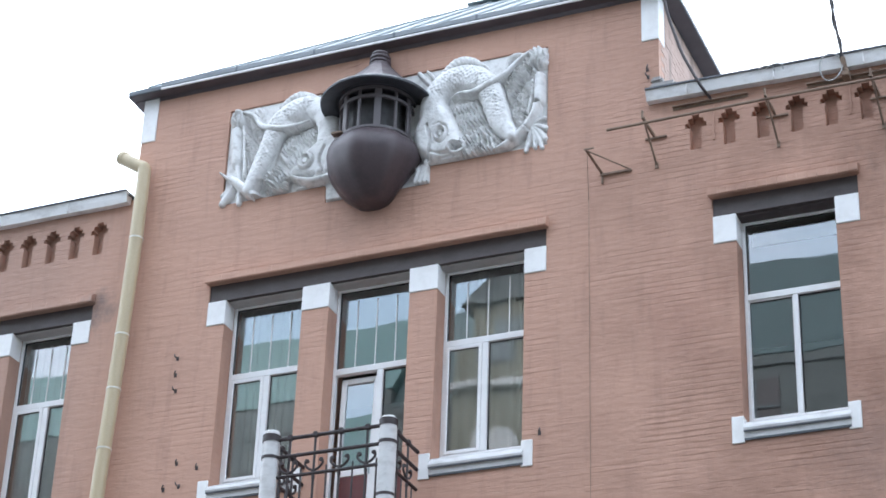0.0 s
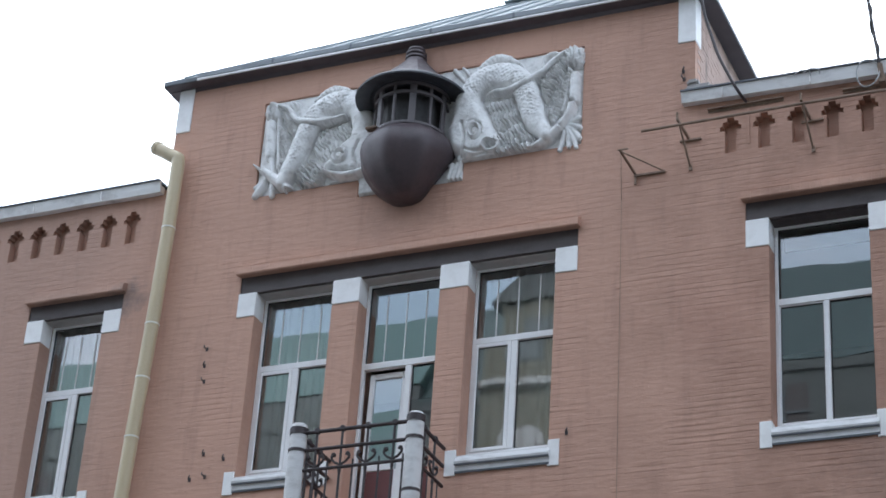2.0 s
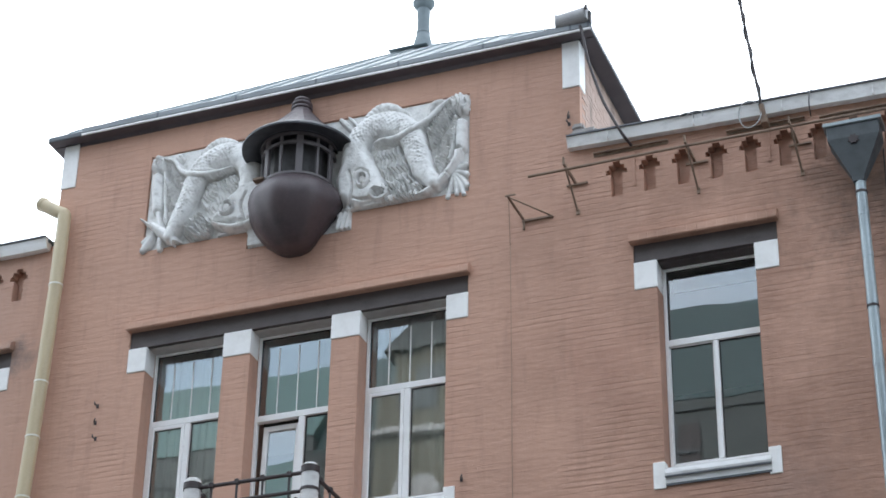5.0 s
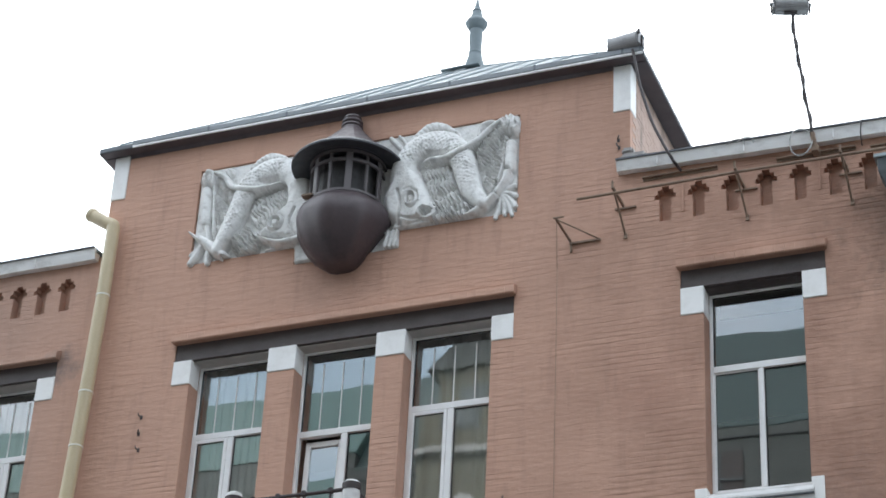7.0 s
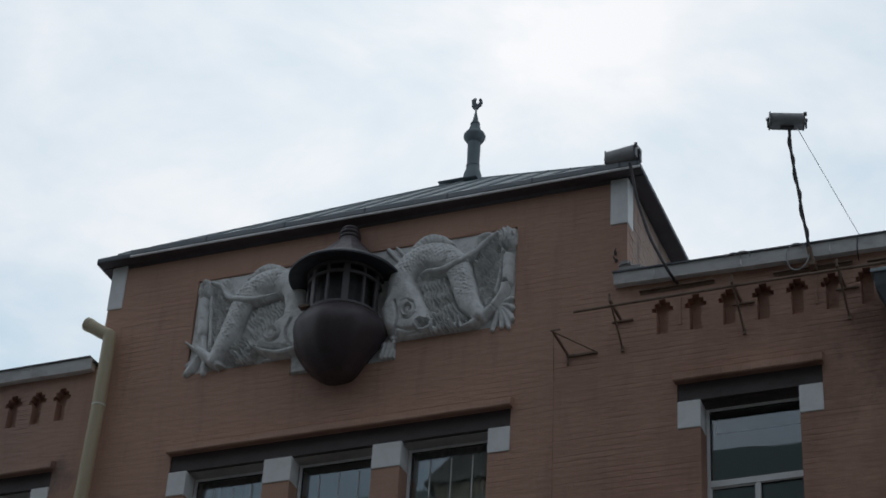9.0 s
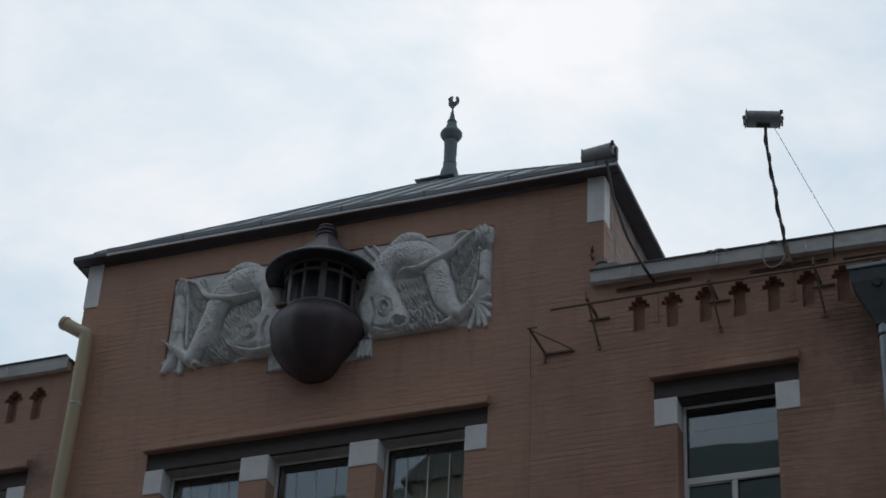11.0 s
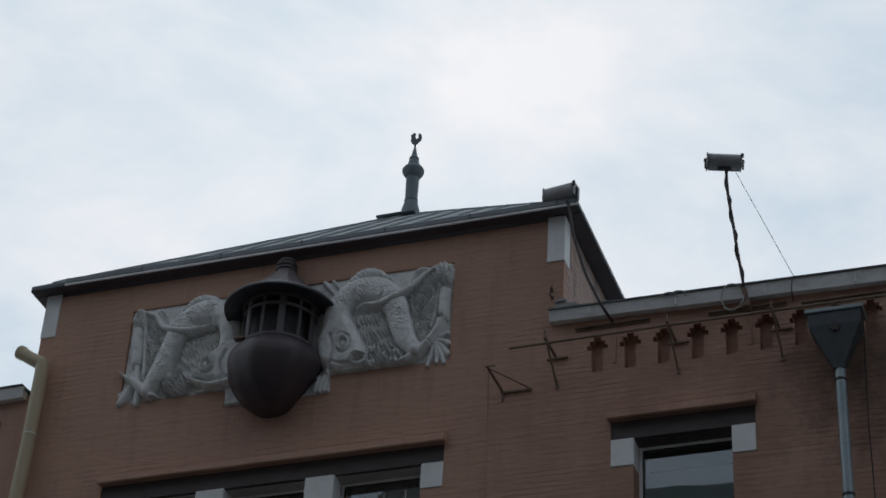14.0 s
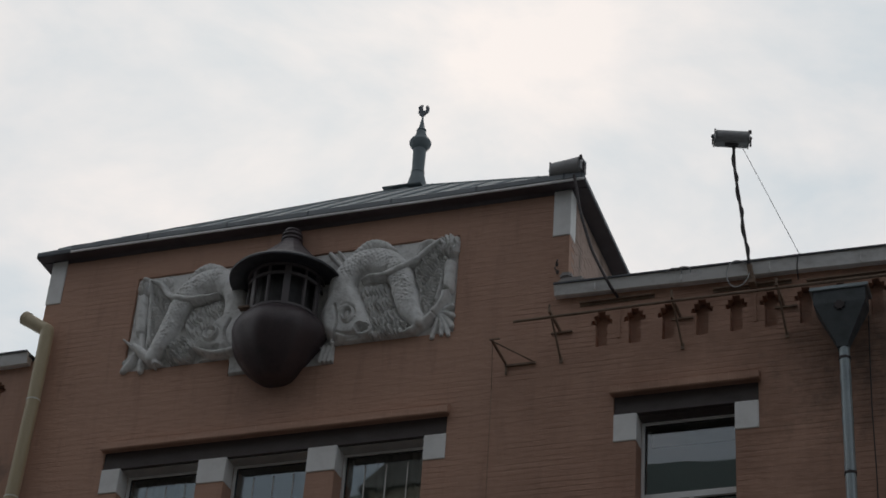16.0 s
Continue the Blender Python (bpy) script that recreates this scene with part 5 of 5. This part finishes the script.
tagged(part("wall_wire", tube([(5.66, -0.61, 15.56), (5.48, -0.03, 15.2), (5.485, -0.012, 13.5), (5.50, -0.012, 10.9)], 0.0035, 5), M_RUST), "thin rusty wire running down the wall", "wire")
for x0, x1, z in ((6.63, 7.63, 16.372), (8.40, 9.41, 16.33), (9.60, 10.75, 16.285)):
    iron = empty("angle_iron", "rusty angle iron let into the wall under the eave", "angle iron", "angle irons under the eave")
    part("flange", boxm(x0, x1, -0.055, -0.004, z - 0.008, z + 0.008), M_RUST, iron)
    part("web", boxm(x0, x1, -0.012, -0.003, z - 0.04, z - 0.009), M_RUST, iron)
for x in (7.16, 8.93, 9.78):
    tagged(part("iron_tail", boxm(x - 0.018, x + 0.018, -0.02, -0.003, 15.78, 16.30, 0.003), M_WALL), "flat iron strap painted with the wall", "strap")


def hook(x, z, bend):
    h = empty("wall_hook", "small bent rusty wall hook", "hook", "rusty wall hooks")
    part("shank", tube(spline([(x, 0.02, z), (x, -0.035, z), (x + bend * 0.015, -0.06, z + 0.015), (x + bend * 0.022, -0.055, z + 0.045)], 5), 0.010, 6), M_STEEL, h)
    part("plate", boxm(x - 0.02, x + 0.02, -0.012, -0.003, z - 0.03, z + 0.03, 0.003), M_STEEL, h)


for x, z, bend in ((-0.446, 13.86, -1), (-0.453, 13.61, 1), (-0.427, 13.37, -1), (-0.291, 12.29, 1), (-0.457, 11.94, 1), (-0.229, 11.96, -1), (0.02, 12.19, 1), (4.831, 12.02, 1), (6.30, 16.93, -1), (6.29, 17.05, 1)):
    hook(x, z, bend)

tagged(part("wall_wire", tube([(10.345, -0.02, 15.66), (10.335, -0.02, 15.3), (10.32, -0.02, 14.4), (10.33, -0.02, 13.5), (10.32, -0.02, 10.9)], 0.008, 5), M_CABLE), "thin dark wire running down the wall", "wire")
tagged(part("wall_cable", tube([(8.0, -0.03, 10.46), (9.0, -0.03, 10.465), (12.5, -0.03, 10.48)], 0.012, 6), M_CABLE), "dark cable fixed along the wall", "cable")

# ---- white quoin blocks at the tower's corners ----
for x0, x1 in ((TX0 - 0.012, TX0 + 0.235), (TX1 - 0.235, TX1 + 0.012)):
    tagged(part("quoin_block", boxm(x0, x1, -0.014, 0.235, 17.515, ZE - 0.014, 0.008), M_WHITE), "white painted stone block under the eave", "stone", "corner stones")

# ---- the balcony ----
BY = -0.90
balcony = empty("balcony", "small balcony with white posts and wrought-iron rails", "balcony")
part("slab", boxm(1.38, 3.42, BY - 0.14, 0.008, 10.42, 10.64, 0.02), M_WALL, balcony, "painted masonry slab")
for x, up in ((1.60, -0.03), (3.20, -0.055)):
    p = part("post", tube([(x, BY, 10.64), (x, BY, 12.06 + up), (x, BY, 12.085 + up)], [0.115, 0.108, 0.098], 24), M_SILL, balcony, "white painted round post with chipped paint")
    part("cap", tube([(x, BY, 12.086 + up), (x, BY, 12.12 + up), (x, BY, 12.135 + up)], [0.10, 0.10, 0.085], 24), M_PLASTER, p)
    for z, hh in ((12.0, 0.045), (11.74, 0.02), (11.05, 0.02)):
        part("iron_band", tube([(x, BY, z - hh), (x, BY, z + hh)], 0.117, 24), M_IRON, p, "dark iron band")
RAILS = (11.985, 11.745, 11.475)
for z, r in zip(RAILS, (0.026, 0.025, 0.023)):
    part("rail", tube([(1.66, BY, z), (3.12, BY, z)], r, 8), M_IRON, balcony)
    for x in (1.60, 3.20):
        part("side_rail", tube([(x, BY + 0.08, z), (x, -0.01, z)], r, 8), M_IRON, balcony)
part("rail", tube([(1.66, BY, 10.76), (3.12, BY, 10.76)], 0.014, 8), M_IRON, balcony)


def scroll(cx, cy, z, along_x):
    """A forked wrought-iron ornament with two curled ends."""
    out = []
    for s in (-1, 1):
        pts = [(0, 0), (0.03 * s, 0.02), (0.075 * s, 0.045), (0.115 * s, 0.09), (0.118 * s, 0.13), (0.098 * s, 0.15), (0.085 * s, 0.125)]
        line = spline([(cx + (a if along_x else 0), cy + (0 if along_x else a), z + b) for a, b in pts], 5)
        out.append(tube(line, [0.016] * (len(line) - 8) + [0.026] * 8, 6))
    return out


def railing(x, y, along_x):
    part("baluster", tube([(x, y, 10.64), (x, y, 12.0)], 0.016, 6), M_IRON, balcony)
    part("knot", boxm(x - 0.032, x + 0.032, y - 0.034, y + 0.034, 11.95, 12.03, 0.014), M_IRON, balcony)
    part("knot", boxm(x - 0.018, x + 0.018, y - 0.024, y + 0.024, 11.39, 11.46, 0.012), M_IRON, balcony)
    for q in scroll(x, y, 11.50, along_x):
        part("scroll", q, M_IRON, balcony)


for x in (1.86, 2.21, 2.56, 2.92):
    railing(x, BY, True)
for x in (1.74, 2.035, 2.385, 2.74, 3.06):
    part("baluster", tube([(x, BY, 10.64), (x, BY, 11.56)], 0.013, 6), M_IRON, balcony)
for x in (1.60, 3.20):
    for y in (-0.62, -0.30):
        railing(x, y, False)
    for y in (-0.76, -0.46, -0.15):
        part("baluster", tube([(x, y, 10.64), (x, y, 11.5)], 0.010, 6), M_IRON, balcony)


# ---- the brick skin, last ----
SKIN_HOLES = [(a - 0.002, b + 0.002, c - 0.002, d + 0.002) for a, b, c, d in OPENINGS + NICHES + RELIEF]
SKIN_HOLES += [(a - 0.03, b + 0.03, 14.90, 15.04) for a, b, _, _ in BEAMS]
SKIN_HOLES += [(x0, x1, 14.28, 14.652) for x0, x1 in ((-0.052, 0.233), (1.395, 1.808), (2.973, 3.388), (4.59, 4.894), (7.11, 7.413), (8.648, 8.95))]
SKIN_HOLES += [(-3.502, -3.217, 14.343, 14.70), (-2.218, -1.928, 14.343, 14.70)]
SKIN_HOLES += [(0.058, 1.58, 11.655, 11.99), (3.213, 4.742, 11.598, 11.95), (7.26, 8.808, 11.533, 11.88), (-3.382, -2.038, 11.618, 11.95)]
SKIN_HOLES += [(TX0 - 0.1, TX0 + 0.237, 17.513, 18.3), (TX1 - 0.237, TX1 + 0.1, 17.513, 18.3)]


def brick_rows():
    """Courses of alternating stretchers and headers, cut back at every opening."""
    rng = random.Random(11)
    row = 0
    z = 10.55
    while z < 18.24:
        za, zb = z, z + COURSE
        lo, hi = (TX0, TX1) if zb > TOP_R else (-4.6, 11.6)
        spans = [(lo, hi)]
        for a, b, c, d in SKIN_HOLES:
            if c < zb - 0.018 and d > za + 0.018:
                spans = [s for p, q in spans for s in ((p, min(q, a)), (max(p, b), q)) if s[1] - s[0] > 0.02]
        for p, q in spans:
            x = lo + (0.0 if row % 2 else -0.19)
            k = row % 2
            while x < q:
                w = 0.259 if k % 2 else 0.129
                a, b = max(x, p), min(x + w, q)
                if b - a > 0.03:
                    lift = 0.007 * noise.noise(((a + b) * 0.35, za * 0.5, 4.0))
                    yield a, b, za + lift, zb + lift, rng
                x += w
                k += 1
        row += 1
        z += COURSE


def brick_mesh(w, h, deep, slope, e=0.003):
    """One brick face with worn arrises."""
    me = bpy.data.meshes.new("brick")
    q, g = 0.0, min(e, 0.0025)
    vs = [(0, 0.006, 0), (w, 0.006, 0), (w, 0.006, h), (0, 0.006, h),
          (0, -deep + g - slope, 0), (w, -deep + g - slope, 0), (w, -deep + g + slope, h), (0, -deep + g + slope, h),
          (q, -deep - slope, e), (w - q, -deep - slope, e), (w - q, -deep + slope, h - e), (q, -deep + slope, h - e)]
    fs = [(0, 1, 5, 4), (1, 2, 6, 5), (2, 3, 7, 6), (3, 0, 4, 7), (4, 5, 9, 8), (5, 6, 10, 9), (6, 7, 11, 10), (7, 4, 8, 11), (8, 9, 10, 11)]
    return vs, fs


CRACK = (9.35, 10.6, 14.605)          # an open joint beside the downpipe
verts, faces, singles = [], [], {}
count = 0
for a, b, za, zb, rng in brick_rows():
    east = min(max((a - 4.2) / 1.6, 0.0), 1.0)
    worn = 1.5 * noise.noise(((a + b) * 0.9, za * 9.0, 5.0)) + 1.3 * noise.noise(((a + b) * 0.4, za * 0.9, 2.0)) + rng.uniform(-0.25, 0.25) + 0.4 * east - 0.32
    worn += 1.1 * math.exp(-((a - 10.3) / 0.6) ** 2 - ((za - 14.8) / 0.8) ** 2)
    split = CRACK[0] < a < CRACK[1] and CRACK[2] - COURSE / 2 < za <= CRACK[2] + COURSE / 2
    worn = min(max(worn, 0.0), 1.0)       # how far the paint has left the joints open
    bed = 0.0002 + 0.013 * worn ** 1.5 * rng.random()
    bed = 0.02 if split else bed
    e = 0.0002 + 0.018 * worn ** 1.3
    lean = rng.uniform(-0.006, 0.006) * worn
    deep, slope = rng.uniform(-0.0004, 0.0004), rng.uniform(0.0, 0.0024) * (0.08 + worn)
    za += rng.uniform(-0.0012, 0.0012)
    w, h = b - a, zb - za - bed
    if 5.05 < a and b < 6.95 and 13.0 < za < 15.6 and count < 300 and min(abs(b - a - 0.259), abs(b - a - 0.129)) < 1e-6:
        key = (round(w, 3), int(worn * 5.99), rng.randrange(3))
        if key not in singles:
            me = bpy.data.meshes.new("brick")
            v, f = brick_mesh(w, COURSE - bed, deep, slope, e)
            me.from_pydata(v, [], f)
            me.materials.append(M_BRICK_ONE)
            singles[key] = me
        ob = new("brick", singles[key])
        ob.location = (a, 0, za)
        ob.parent = wall_front
        count += 1
        continue
    v, f = brick_mesh(w, h, deep, slope, e)
    v = [(x, y, z + (lean * (x / w - 0.5) if y < 0.004 else 0.0)) for x, y, z in v]
    n = len(verts)
    verts += [(a + x, y, za + z) for x, y, z in v]
    faces += [tuple(n + i for i in q) for q in f]
me = bpy.data.meshes.new("brickwork")
me.from_pydata(verts, [], faces)
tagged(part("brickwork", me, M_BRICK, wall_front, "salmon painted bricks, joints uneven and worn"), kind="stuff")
